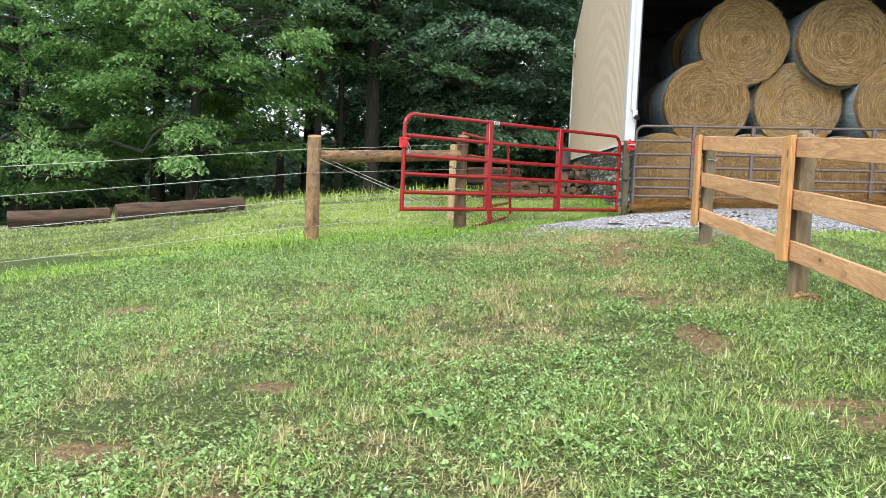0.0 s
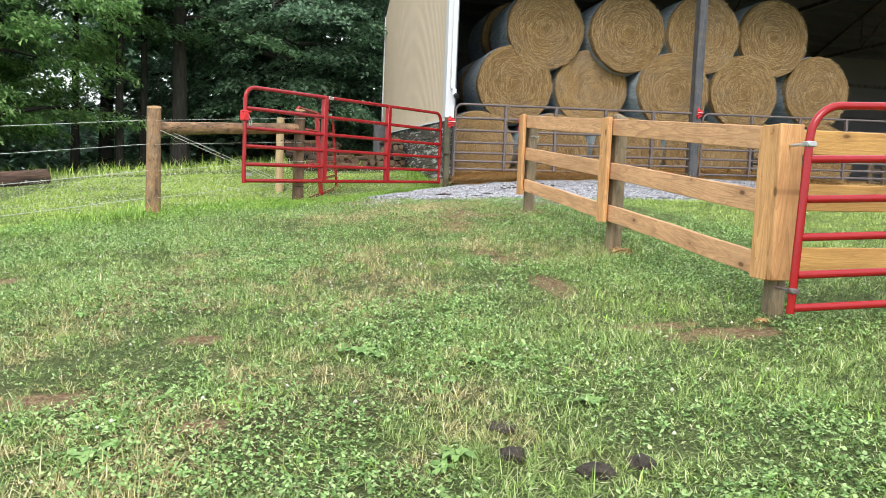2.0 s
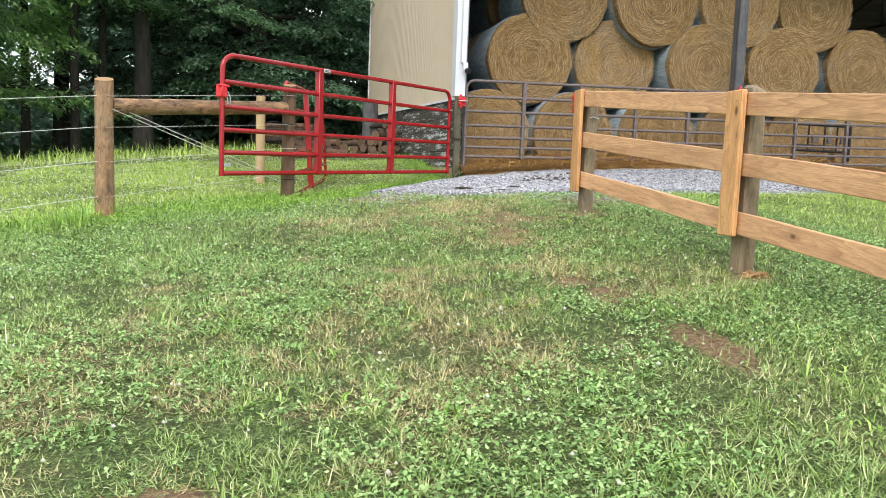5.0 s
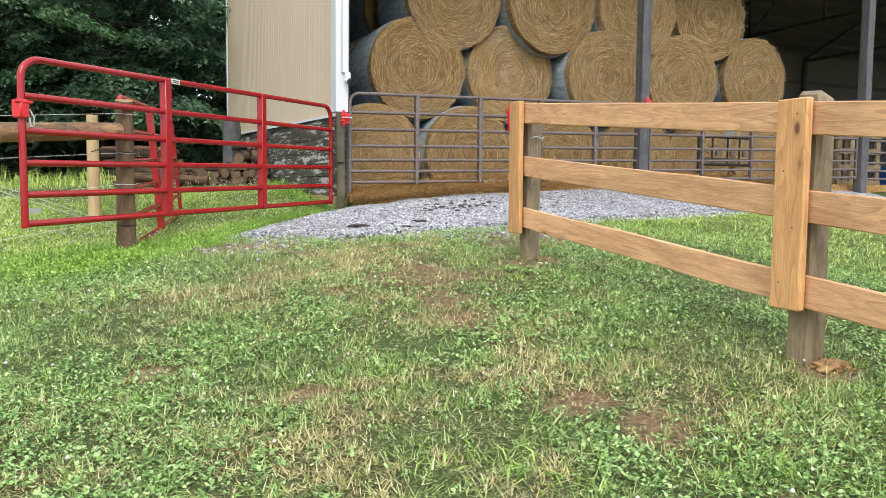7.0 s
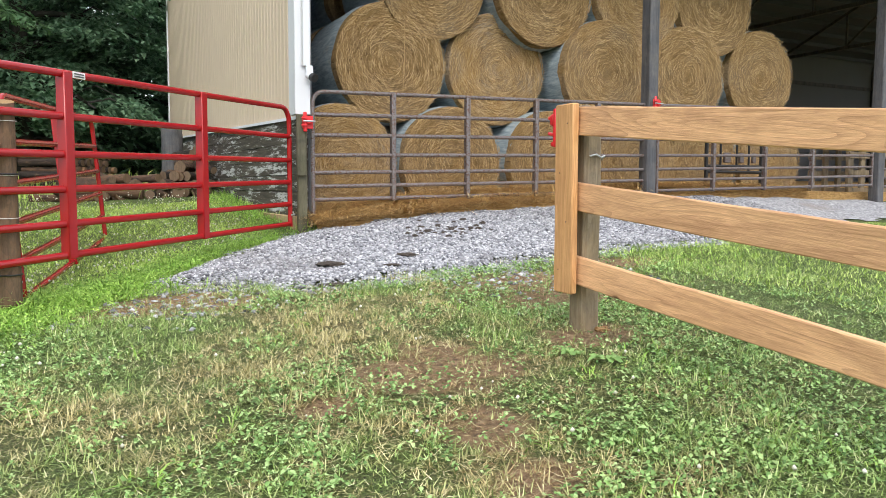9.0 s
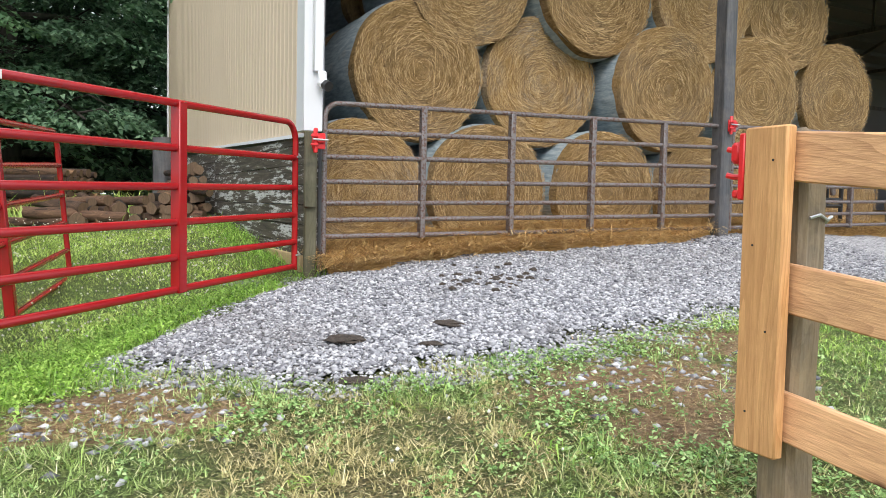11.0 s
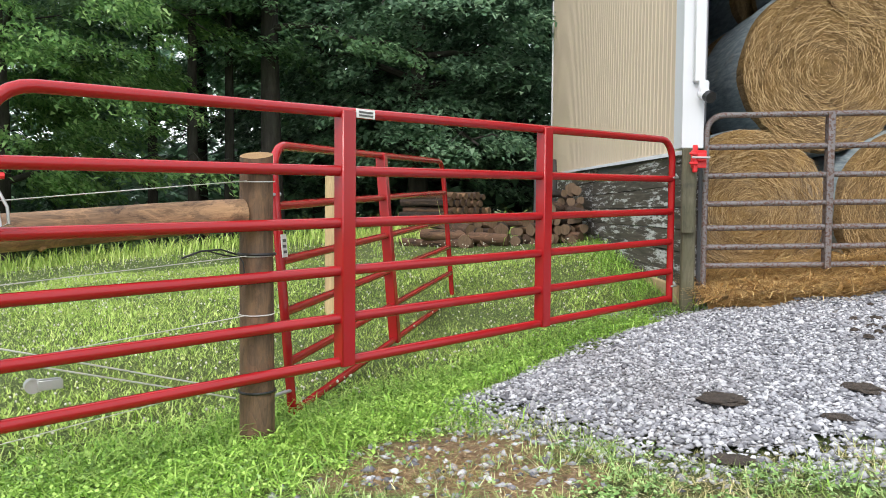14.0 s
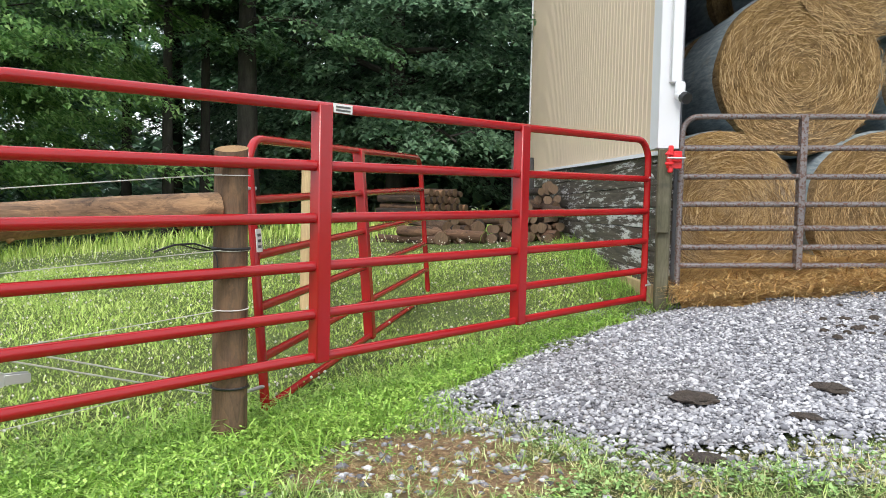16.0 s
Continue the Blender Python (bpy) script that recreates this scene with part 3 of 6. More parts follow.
def build_gable_wall():
    wall = thing("wall_west", "tan ribbed steel gable wall over weathered whitewashed planks", "wall", kind="structure")
    # inner framing sheet, which gives the wall its thickness
    bm = bmesh.new()
    prof = [(FRONT + 0.02, 1.0), (BACK, 1.0), (BACK, EAVE), (RIDGE_Y, RIDGE_Z), (FRONT + 0.02, EAVE)]
    a = [bm.verts.new((BX + 0.056, y, z)) for y, z in prof]
    b = [bm.verts.new((BX + 0.078, y, z)) for y, z in prof]
    bm.faces.new(a[::-1]), bm.faces.new(b)
    for k in range(5):
        bm.faces.new((a[k], a[(k + 1) % 5], b[(k + 1) % 5], b[k]))
    part("wall_core", bm, INNER_SHADED, wall, smooth=False)
    # ribbed steel panels
    pitch, count = 0.1524, 6
    width = pitch * count
    y = FRONT + 0.19
    while y < BACK - 0.03:
        bm = bmesh.new()
        outline = []
        for i in range(count):
            o = i * pitch
            outline += [(o, 0.0), (o + 0.022, -0.006), (o + 0.052, -0.006), (o + 0.074, 0.0)]
        outline.append((width, 0.0))
        outline = [(o, d) for o, d in outline if y + o <= BACK]
        low = [bm.verts.new((BX + d, y + o, SILL + 0.028 * (y + o - FRONT))) for o, d in outline]
        top = [bm.verts.new((BX + d, y + o, roof_z(y + o) - 0.02)) for o, d in outline]
        for k in range(len(low) - 1):
            bm.faces.new((low[k + 1], low[k], top[k], top[k + 1]))
        part("panel", bm, TAN, wall, smooth=False)
        y += width
    # drip flashing along the foot of the steel
    bm = bmesh.new()
    bm2 = [(BX + 0.05, 0.02), (BX - 0.035, 0.0), (BX - 0.04, -0.035)]
    lo = [bm.verts.new((x, FRONT + 0.1, SILL + d)) for x, d in bm2]
    hi = [bm.verts.new((x, BACK, SILL + d + 0.028 * (BACK - FRONT))) for x, d in bm2]
    for k in range(2):
        bm.faces.new((lo[k], lo[k + 1], hi[k + 1], hi[k]))
    part("drip_flashing", bm, WHITE, wall, "pale metal drip flashing", smooth=False)
    # weathered planks at the foot
    rng = random.Random(4)
    for i in range(8):
        for y0, y1 in ((FRONT + 0.1, FRONT + 4.9), (FRONT + 4.91, BACK - 0.02)):
            z0 = 1.08 + i * 0.19
            z1 = z0 + 0.184
            if z0 > SILL + 0.028 * (y0 - FRONT) - 0.05:
                continue
            z1 = min(z1, SILL + 0.028 * (y0 - FRONT) - 0.005)
            bm = bmesh.new()
            off = rng.uniform(0, 0.008)
            box(bm, BX - 0.012 - off, y0, z0, BX + 0.055, y1, z1, 0.004, 0.007, i + y0)
            part("plank", bm, WHITEWASH, wall)
    bm = bmesh.new()
    box(bm, BX - 0.07, FRONT + 0.25, 1.14, BX - 0.016, FRONT + 8.2, 1.36, 0.006, 0.01, 3)
    part("splash_board", bm, POST_PALE, wall, "pale treated splash board at the ground")
    # white steel corner with a channel on its front
    bm = bmesh.new()
    box(bm, BX - 0.13, FRONT - 0.03, 2.5, BX + 0.05, FRONT + 0.2, EAVE + 0.1, 0.006)
    part("corner_trim", bm, WHITE, wall, "white steel corner trim")
    bm = bmesh.new()
    box(bm, BX - 0.055, FRONT - 0.075, 3.02, BX + 0.045, FRONT - 0.032, EAVE, 0.012)
    part("conduit_cover", bm, WHITE, wall, "white channel down the corner trim")
    bm = bmesh.new()
    box(bm, BX - 0.028, BACK - 0.06, SILL + 0.27, BX + 0.05, BACK + 0.03, EAVE, 0.005)
    part("rear_trim", bm, WHITE, wall, "narrow rear corner trim")
    return wall


build_gable_wall()


def build_barn_shell():
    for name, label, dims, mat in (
            ("wall_north", "dark inner back wall of the barn", (BX + 0.17, BACK, 0.9, FAR, BACK + 0.12, EAVE), INNER_SHADED),
            ("wall_east", "far end wall of the barn", (FAR, FRONT, 0.9, FAR + 0.12, BACK + 0.12, EAVE + 0.0), INNER_SHADED)):
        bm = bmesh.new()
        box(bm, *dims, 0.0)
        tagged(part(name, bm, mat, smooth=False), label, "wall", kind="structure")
    # roof: two slopes of sheet with purlins below
    bm = bmesh.new()
    for y0, z0, y1, z1 in ((FRONT - 0.35, EAVE - 0.14, RIDGE_Y, RIDGE_Z), (RIDGE_Y, RIDGE_Z, BACK + 0.35, EAVE - 0.14)):
        v = [bm.verts.new(p) for p in ((BX - 0.03, y0, z0 + 0.02), (FAR + 0.3, y0, z0 + 0.02), (FAR + 0.3, y1, z1 + 0.02), (BX - 0.03, y1, z1 + 0.02))]
        w = [bm.verts.new(x.co + Vector((0, 0, 0.05))) for x in v]
        bm.faces.new(v[::-1]), bm.faces.new(w)
        for k in range(4):
            bm.faces.new((v[k], v[(k + 1) % 4], w[(k + 1) % 4], w[k]))
    for i in range(10):
        for side in (-1, 1):
            y = RIDGE_Y + side * (0.3 + i * 0.52)
            z = roof_z(y)
            box(bm, BX + 0.17, y - 0.02, z - 0.15, FAR - 0.01, y + 0.02, z - 0.03, 0.0)
    tagged(part("ceiling", bm, SHADED_STEEL, smooth=False), "dark underside of the barn roof with purlins", "ceiling", kind="structure")
    # roof trusses across the barn
    for i, x in enumerate((7.62, 12.75, 17.8, 22.9, 28.0)):
        truss = thing("roof_truss", "dark wooden roof truss spanning the barn", "truss", group="roof trusses")
        for p, q, r in (((FRONT + 0.1, EAVE - 0.25), (BACK - 0.1, EAVE - 0.25), 0.07), ((FRONT + 0.1, EAVE - 0.22), (RIDGE_Y, RIDGE_Z - 0.24), 0.06), ((BACK - 0.1, EAVE - 0.22), (RIDGE_Y, RIDGE_Z - 0.24), 0.06),
                        ((RIDGE_Y, EAVE - 0.2), (RIDGE_Y, RIDGE_Z - 0.3), 0.04), ((16.3, EAVE - 0.2), (RIDGE_Y, RIDGE_Z - 0.3), 0.04), ((21.6, EAVE - 0.2), (RIDGE_Y, RIDGE_Z - 0.3), 0.04),
                        ((16.3, EAVE - 0.2), (16.3, roof_z(16.3) - 0.25), 0.04), ((21.6, EAVE - 0.2), (21.6, roof_z(21.6) - 0.25), 0.04)):
            bm = bmesh.new()
            tube(bm, [(x, p[0], p[1]), (x, q[0], q[1])], r, 4)
            part("chord", bm, COLUMN, truss, smooth=False)
    # front beam over the opening and the posts that carry it
    bm = bmesh.new()
    box(bm, BX + 0.06, FRONT - 0.03, EAVE - 0.55, FAR, FRONT + 0.12, EAVE - 0.16, 0.006)
    tagged(part("header_beam", bm, COLUMN), "dark timber beam over the open barn front", "beam", kind="structure")
    for x in (7.62, 12.78, 17.9, 23.0, 28.1):
        z = gz(x, FRONT) - 0.1
        bm = bmesh.new()
        box(bm, -0.085, -0.09, 0, 0.085, 0.09, EAVE - 0.56 - z, 0.012, 0.006, x)
        ob = tagged(part("barn_column", bm, COLUMN), "grey weathered timber column of the barn front", "column", "barn columns")
        ob.matrix_basis = pose(x, FRONT, z)
    for x in (7.62, 12.78, 17.9, 23.0, 28.1):
        z = gz(x, BACK) - 0.1
        bm = bmesh.new()
        box(bm, -0.08, -0.16, 0, 0.08, -0.01, EAVE - z - 0.3, 0.01)
        ob = tagged(part("wall_post", bm, COLUMN), "dark timber post against the barn's back wall", "column", "barn wall posts")
        ob.matrix_basis = pose(x, BACK, z)
    for z in (2.9, 4.2, 5.4):
        bm = bmesh.new()
        box(bm, BX + 0.18, BACK - 0.06, z, FAR, BACK - 0.015, z + 0.12, 0.0)
        tagged(part("girt", bm, COLUMN, smooth=False), "horizontal timber girt on the barn's back wall", "beam", kind="structure")


build_barn_shell()


# ---- hay bales ----
def bale_meshes(seed):
    """Round bale, lying along y with its cut face at y = 0, radius 0.82, as shared meshes: hay body, net wrap, loose strands."""
    rng = np.random.default_rng(seed)
    R, L = 0.82, 1.5
    bm = bmesh.new()
    sides = 56
    rings = []
    for r, y in ((R * 0.985, 0.07), (R * 0.965, 0.012), (0.70, -0.012), (0.58, 0.008), (0.46, -0.008), (0.34, 0.012), (0.22, -0.015), (0.12, 0.0), (0.05, -0.02)):
        ring = []
        for k in range(sides):
            a = 2 * math.pi * k / sides
            q = r * (1 + 0.02 * noise.noise(Vector((math.cos(a) * 1.5 + seed, math.sin(a) * 1.5, seed * 3.0))))
            dy = 0.03 * noise.noise(Vector((math.cos(a) * r * 5, math.sin(a) * r * 5, seed * 2.0)))
            ring.append(bm.verts.new((q * math.cos(a), y + dy, q * math.sin(a))))
        rings.append(ring)
    for a, b in zip(rings, rings[1:]):
        for k in range(sides):
            bm.faces.new((a[k], b[k], b[(k + 1) % sides], a[(k + 1) % sides]))
    bm.faces.new(rings[-1])
    back = [bm.verts.new((v.co.x, L - 0.03, v.co.z)) for v in rings[0]]
    bm.faces.new(back[::-1])
    for k in range(sides):
        bm.faces.new((rings[0][k], rings[0][(k + 1) % sides], back[(k + 1) % sides], back[k]))
    face = mesh_of("cut_face", bm, HAY)
    bm = bmesh.new()
    loops = []
    for i in range(9):
        y = 0.045 + (L - 0.1) * i / 8
        loop = []
        for k in range(sides):
            a = 2 * math.pi * k / sides
            q = (R + 0.004 - (0.03 if i in (0, 8) else 0)) * (1 + 0.018 * noise.noise(Vector((math.cos(a) * 1.5 + seed, math.sin(a) * 1.5, seed * 3.0)))) + 0.012 * noise.noise(Vector((a * 3, y * 4, seed)))
            loop.append(bm.verts.new((q * math.cos(a), y + (0.03 * noise.noise(Vector((math.cos(a) * 4, math.sin(a) * 4, seed + 9.0))) if i == 0 else 0), q * math.sin(a))))
        loops.append(loop)
    for a, b in zip(loops, loops[1:]):
        for k in range(sides):
            bm.faces.new((a[k], a[(k + 1) % sides], b[(k + 1) % sides], b[k]))
    net = mesh_of("net_wrap", bm, NET)
    # strands lying round the spiral of the cut face
    n = 2600
    r = 0.80 * np.sqrt(rng.uniform(0.01, 1, n))
    a = rng.uniform(0, 2 * np.pi, n)
    length = rng.uniform(0.05, 0.16, n)
    turn = rng.normal(0, 0.5, n) + np.where(rng.uniform(0, 1, n) < 0.2, rng.uniform(-1.5, 1.5, n), 0)
    w = rng.uniform(0.0010, 0.0030, n)
    V = np.zeros((n, 6, 3))
    for j, f in enumerate((-0.5, 0.0, 0.5)):
        ang = a + f * length / np.maximum(r, 0.12)
        rr = r + f * length * np.sin(turn) * 0.6
        lift = -0.012 - rng.gamma(1.5, 0.018, n) * (abs(f) * 1.2) - rng.uniform(0, 0.012, n)
        for m, side in enumerate((-1, 1)):
            q = np.minimum(rr + side * w, 0.815)
            V[:, 2 * j + m] = np.stack([q * np.cos(ang), lift, q * np.sin(ang)], -1)
    base = (np.arange(n) * 6)[:, None, None]
    F = (base + np.array([[0, 1, 3, 2], [2, 3, 5, 4]])[None]).reshape(-1, 4)
    tmp = soup("loose_hay", V.reshape(-1, 3), F, STRAND, "", "")
    strands = tmp.data
    bpy.data.objects.remove(tmp)
    return face, net, strands


BALE_SETS = [bale_meshes(s) for s in (1, 2, 3)]


def bale(x, y, z, spin, which, scale, label, loose=True):
    ob = thing("hay_bale", label, "hay bale", pose(x, y, z, 0, spin, 0) @ Matrix.Diagonal((scale, 1, scale, 1)), "stacked hay bales")
    for name, me in zip(("cut_face", "net_wrap", "loose_hay"), BALE_SETS[which]):
        if name == "loose_hay" and not loose:
            continue
        p = new(name, me)
        p.parent = ob
        if name == "loose_hay":
            tagged(p, kind="stuff")
    return ob


def build_bales():
    rng = random.Random(8)
    low = "round hay bale in the bottom row resting on the barn floor"
    mid = "round hay bale in the middle row of the stack"
    top = "round hay bale in the top row of the stack"
    middle = ((4.24, 15.02, 3.38), (5.94, 15.1, 3.41), (7.65, 14.72, 3.42), (9.32, 14.75, 3.50), (11.3, 15.0, 3.66))
    upper = ((4.84, 15.0, 4.72 - 0.17), (6.6, 14.85, 4.58), (8.28, 14.75, 4.66), (10.05, 14.9, 4.74))
    lower = ((3.46, 14.8, 2.06), (5.06, 14.75, 2.09), (6.72, 14.7, 2.11), (8.33, 14.7, 2.14), (9.95, 14.9, 2.18), (11.55, 14.9, 2.22))
    for i, (x, y, z) in enumerate(lower):
        bale(x, y + 0.05, z - 0.05, rng.uniform(0, 360), i % 3, 0.955, low)
    for i, (x, y, z) in enumerate(middle):
        bale(x, y, z, rng.uniform(0, 360), (i + 1) % 3, 1.0, mid)
    for i, (x, y, z) in enumerate(upper):
        bale(x, y, z, rng.uniform(0, 360), (i + 2) % 3, 1.03, top)
    # the stack goes on behind
    for row, xs, z in ((0, (3.6, 5.25, 6.9, 8.55, 10.2, 11.9), 2.1), (1, (4.3, 6.0, 7.7, 9.4, 11.05), 3.45), (2, (4.75, 6.75, 8.5, 10.2), 4.68)):
        for i, x in enumerate(xs):
            bale(x, 16.85, z, rng.uniform(0, 360), (i + row) % 3, 1.0, "round hay bale deeper in the stack, mostly hidden", False)


build_bales()


# ---- gates ----
def tube_gate(name, label, m, length, rails, stiles, r, material, group="", corner=0.14, shear=0.0, stile_r=None, foot=0.0, sag=0.0):
    """A tube gate: an outer bow with round top corners, rails and flat stiles. x along the gate, z up from the bottom rail's middle.
    rails: heights of the rails under the top one; shear: rise along the gate."""
    gate = thing(name, label, "gate", m, group)
    height = rails[-1]

    def lean(p):
        return (p[0], p[1], p[2] + shear * p[0] - (sag * (1 - p[0] / length) * max(0, p[2] / height - 0.75) * 4))
    bow = [(0, 0, -0.03 - foot)] + [(0, 0, height - corner)] + arc(corner, height - corner, corner, 180, 90)[1:] + arc(length - corner, height - corner, corner, 90, 0) + [(length, 0, -0.03)]
    bm = bmesh.new()
    tube(bm, [lean(p) for p in bow], r, 12)
    part("outer_frame", bm, material, gate)
    for z in rails[:-1]:
        bm = bmesh.new()
        tube(bm, [lean((r * 0.5, 0, z)), lean((length - r * 0.5, 0, z))], r, 12)
        part("rail", bm, material, gate)
    for x in stiles:
        bm = bmesh.new()
        w = stile_r or r * 1.25
        box(bm, x - w, -r - 0.012, -0.025 + shear * x, x + w, r + 0.012, height + 0.012 + shear * x - sag * (1 - x / length), 0.006)
        part("stile", bm, material, gate)
    return gate


def chain_latch(parent, x, z, y):
    """A red slam latch box: back plate, housing, bolt and lever."""
    bm = bmesh.new()
    box(bm, x - 0.06, y - 0.01, z - 0.07, x + 0.06, y + 0.01, z + 0.07, 0.006)
    plate = part("latch_plate", bm, RED_LATCH, parent, "bright red latch plate")
    bm = bmesh.new()
    box(bm, x - 0.03, y - 0.05, z - 0.02, x + 0.05, y - 0.011, z + 0.05, 0.012)
    part("latch_housing", bm, RED_LATCH, plate)
    bm = bmesh.new()
    box(bm, x - 0.055, y - 0.035, z - 0.105, x - 0.015, y - 0.0105, z + 0.11, 0.008)
    part("keeper", bm, RED_LATCH, plate)
    for h in (-0.045, 0.03):
        bm = bmesh.new()
        box(bm, x - 0.085, y - 0.06, z + h, x - 0.02, y - 0.0355, z + h + 0.022, 0.006)
        part("latch_finger", bm, RED_LATCH, plate)
    bm = bmesh.new()
    tube(bm, [(x - 0.07, y - 0.055, z + 0.01), (x + 0.07, y - 0.055, z + 0.01)], 0.008, 8)
    part("bolt", bm, GALV, plate, "bare steel latch bolt")


def red_gates():
    # the long gate from the barn corner down the slope
    hx, hy, ex, ey = 2.44, 13.71, -0.92, 10.17
    yaw = math.degrees(math.atan2(hy - ey, hx - ex))
    length = math.hypot(hx - ex, hy - ey)
    g = tube_gate("farm_gate", "long red tubular steel farm gate hung from the barn-corner post", pose(ex, ey, 1.185, 0, 0, yaw), length,
                  (0, 0.22, 0.46, 0.70, 0.96, 1.27), (1.60, 3.22), 0.027, RED, shear=0.022, corner=0.17, stile_r=0.042, sag=0.03)
    bm = bmesh.new()
    box(bm, 1.645, -0.034, 1.262, 1.765, -0.028, 1.307, 0.0)
    lab = part("label_plate", bm, LABEL, g, "white maker's sticker on the top rail", smooth=False)
    bm = bmesh.new()
    for i in range(2):
        box(bm, 1.66, -0.037, 1.270 + i * 0.017, 1.75, -0.0345, 1.279 + i * 0.017, 0.0)
    part("print_bar", bm, PRINT, lab, smooth=False)
    bm = bmesh.new()
    box(bm, -0.05, -0.05, 0.79, 0.035, 0.05, 0.93, 0.012)
    latch = part("latch_bracket", bm, RED_LATCH, g, "bright red latch bracket")
    bm = bmesh.new()
    tube(bm, [(-0.09, -0.03, 0.91), (0.05, -0.05, 0.91)], 0.012, 8)
    part("bolt", bm, RED_LATCH, latch)
    bm = bmesh.new()
    tube(bm, [(0.03, -0.045, 0.86), (0.055, -0.06, 0.80), (0.06, -0.055, 0.74), (0.035, -0.05, 0.73), (0.028, -0.045, 0.80)], 0.006, 6)
    part("chain_link", bm, GALV, latch, "steel snap link")
    for z in (0.97, 0.10):
        bm = bmesh.new()
        tube(bm, [(length - 0.02, -0.03, z + 0.108), (length + 0.05, -0.03, z + 0.108), (length + 0.06, 0.0, z + 0.14)], 0.0075, 8)
        part("hinge_pin", bm, GALV, g, "galvanised hinge strap")
    # the second gate beyond, standing open from the brace post
    ax, ay, bx, by = -0.115, 11.46, 0.675, 15.35
    yaw = math.degrees(math.atan2(by - ay, bx - ax))
    g = tube_gate("farm_gate", "red tubular steel farm gate standing open in the field", pose(ax, ay, 0.915, -4.8, 0, yaw), math.hypot(bx - ax, by - ay),
                  (0, 0.265, 0.53, 0.80, 1.09, 1.41), (1.90,), 0.025, RED, shear=0.042, corner=0.16, stile_r=0.04)
    bm = bmesh.new()
    box(bm, -0.032, -0.031, 0.82, 0.03, -0.027, 0.94, 0.0)
    lab = part("label_plate", bm, LABEL, g, "white paper tag on the gate frame", smooth=False)
    bm = bmesh.new()
    for i in range(3):
        box(bm, -0.02, -0.034, 0.84 + i * 0.03, 0.015, -0.0315, 0.855 + i * 0.03, 0.0)
    part("print_bar", bm, PRINT, lab, smooth=False)
    for z in (1.15, 0.12):
        bm = bmesh.new()
        tube(bm, [(0.02, -0.02, z), (-0.03, 0.0, z), (-0.09, 0.02, z), (-0.12, 0.03, z)], 0.01, 8)
        part("hinge_pin", bm, GALV, g, "galvanised hinge strap")
    # the gate that stands by the near end of the board fence
    g = tube_gate("farm_gate", "red tubular steel gate beside the new board fence", pose(2.435, 3.42, 0.615, 0, 2.2, 0), 3.0,
                  (0, 0.19, 0.405, 0.62, 0.845, 1.145), (1.5,), 0.0235, RED, corner=0.17, shear=0.09, stile_r=0.036)
    for z, mat, label in ((0.93, GALV, "galvanised hinge strap"), (0.10, GREY_TUBE, "rusty lower hinge strap")):
        bm = bmesh.new()
        tube(bm, [(0.0, 0.03, z), (0.0, 0.165, z)], 0.009, 8)
        box(bm, -0.028, -0.032, z - 0.016, 0.028, 0.032, z + 0.016, 0.006)
        part("hinge_strap", bm, mat, g, label)


red_gates()


def grey_gates():
    rails = (0.01, 0.16, 0.315, 0.51, 0.735, 0.965, 1.22)
    tube_gate("barn_gate", "faded grey tubular gate with rust across the barn bay", pose(2.72, FRONT, 1.545), 4.95, rails, (0.98, 1.98, 3.0, 4.0), 0.024, GREY_TUBE, "barn front gates", corner=0.13, shear=0.022, stile_r=0.028, foot=0.14)
    tube_gate("barn_gate", "faded grey tubular gate across the second barn bay", pose(7.80, FRONT, 1.66), 4.85, rails, (1.1, 2.2, 3.3), 0.022, GREY_TUBE, "barn front gates", corner=0.13, shear=0.022, stile_r=0.026)
    tube_gate("barn_gate", "faded grey tubular gate across the third barn bay", pose(12.95, FRONT, 1.74), 4.85, rails, (1.1, 2.2, 3.3), 0.022, GREY_TUBE, "barn front gates", corner=0.13, shear=0.01, stile_r=0.026)


grey_gates()


# ---- posts and fences ----
def round_post(name, label, x, y, top, r, mats, seed, sunk=0.12, lean=0.0, slant=0.0):
    z = gz(x, y) - sunk
    bm = bmesh.new()
    log_mesh(bm, top - z, r * 1.06, r * 0.97, seed, bump=0.05)
    for v in bm.verts:
        if v.co.z > top - z - 0.02:
            v.co.z += slant * v.co.y
    ob = part(name, bm, mats)
    ob.matrix_basis = pose(x, y, z, 0, lean, 0)
    return tagged(ob, label, "post")


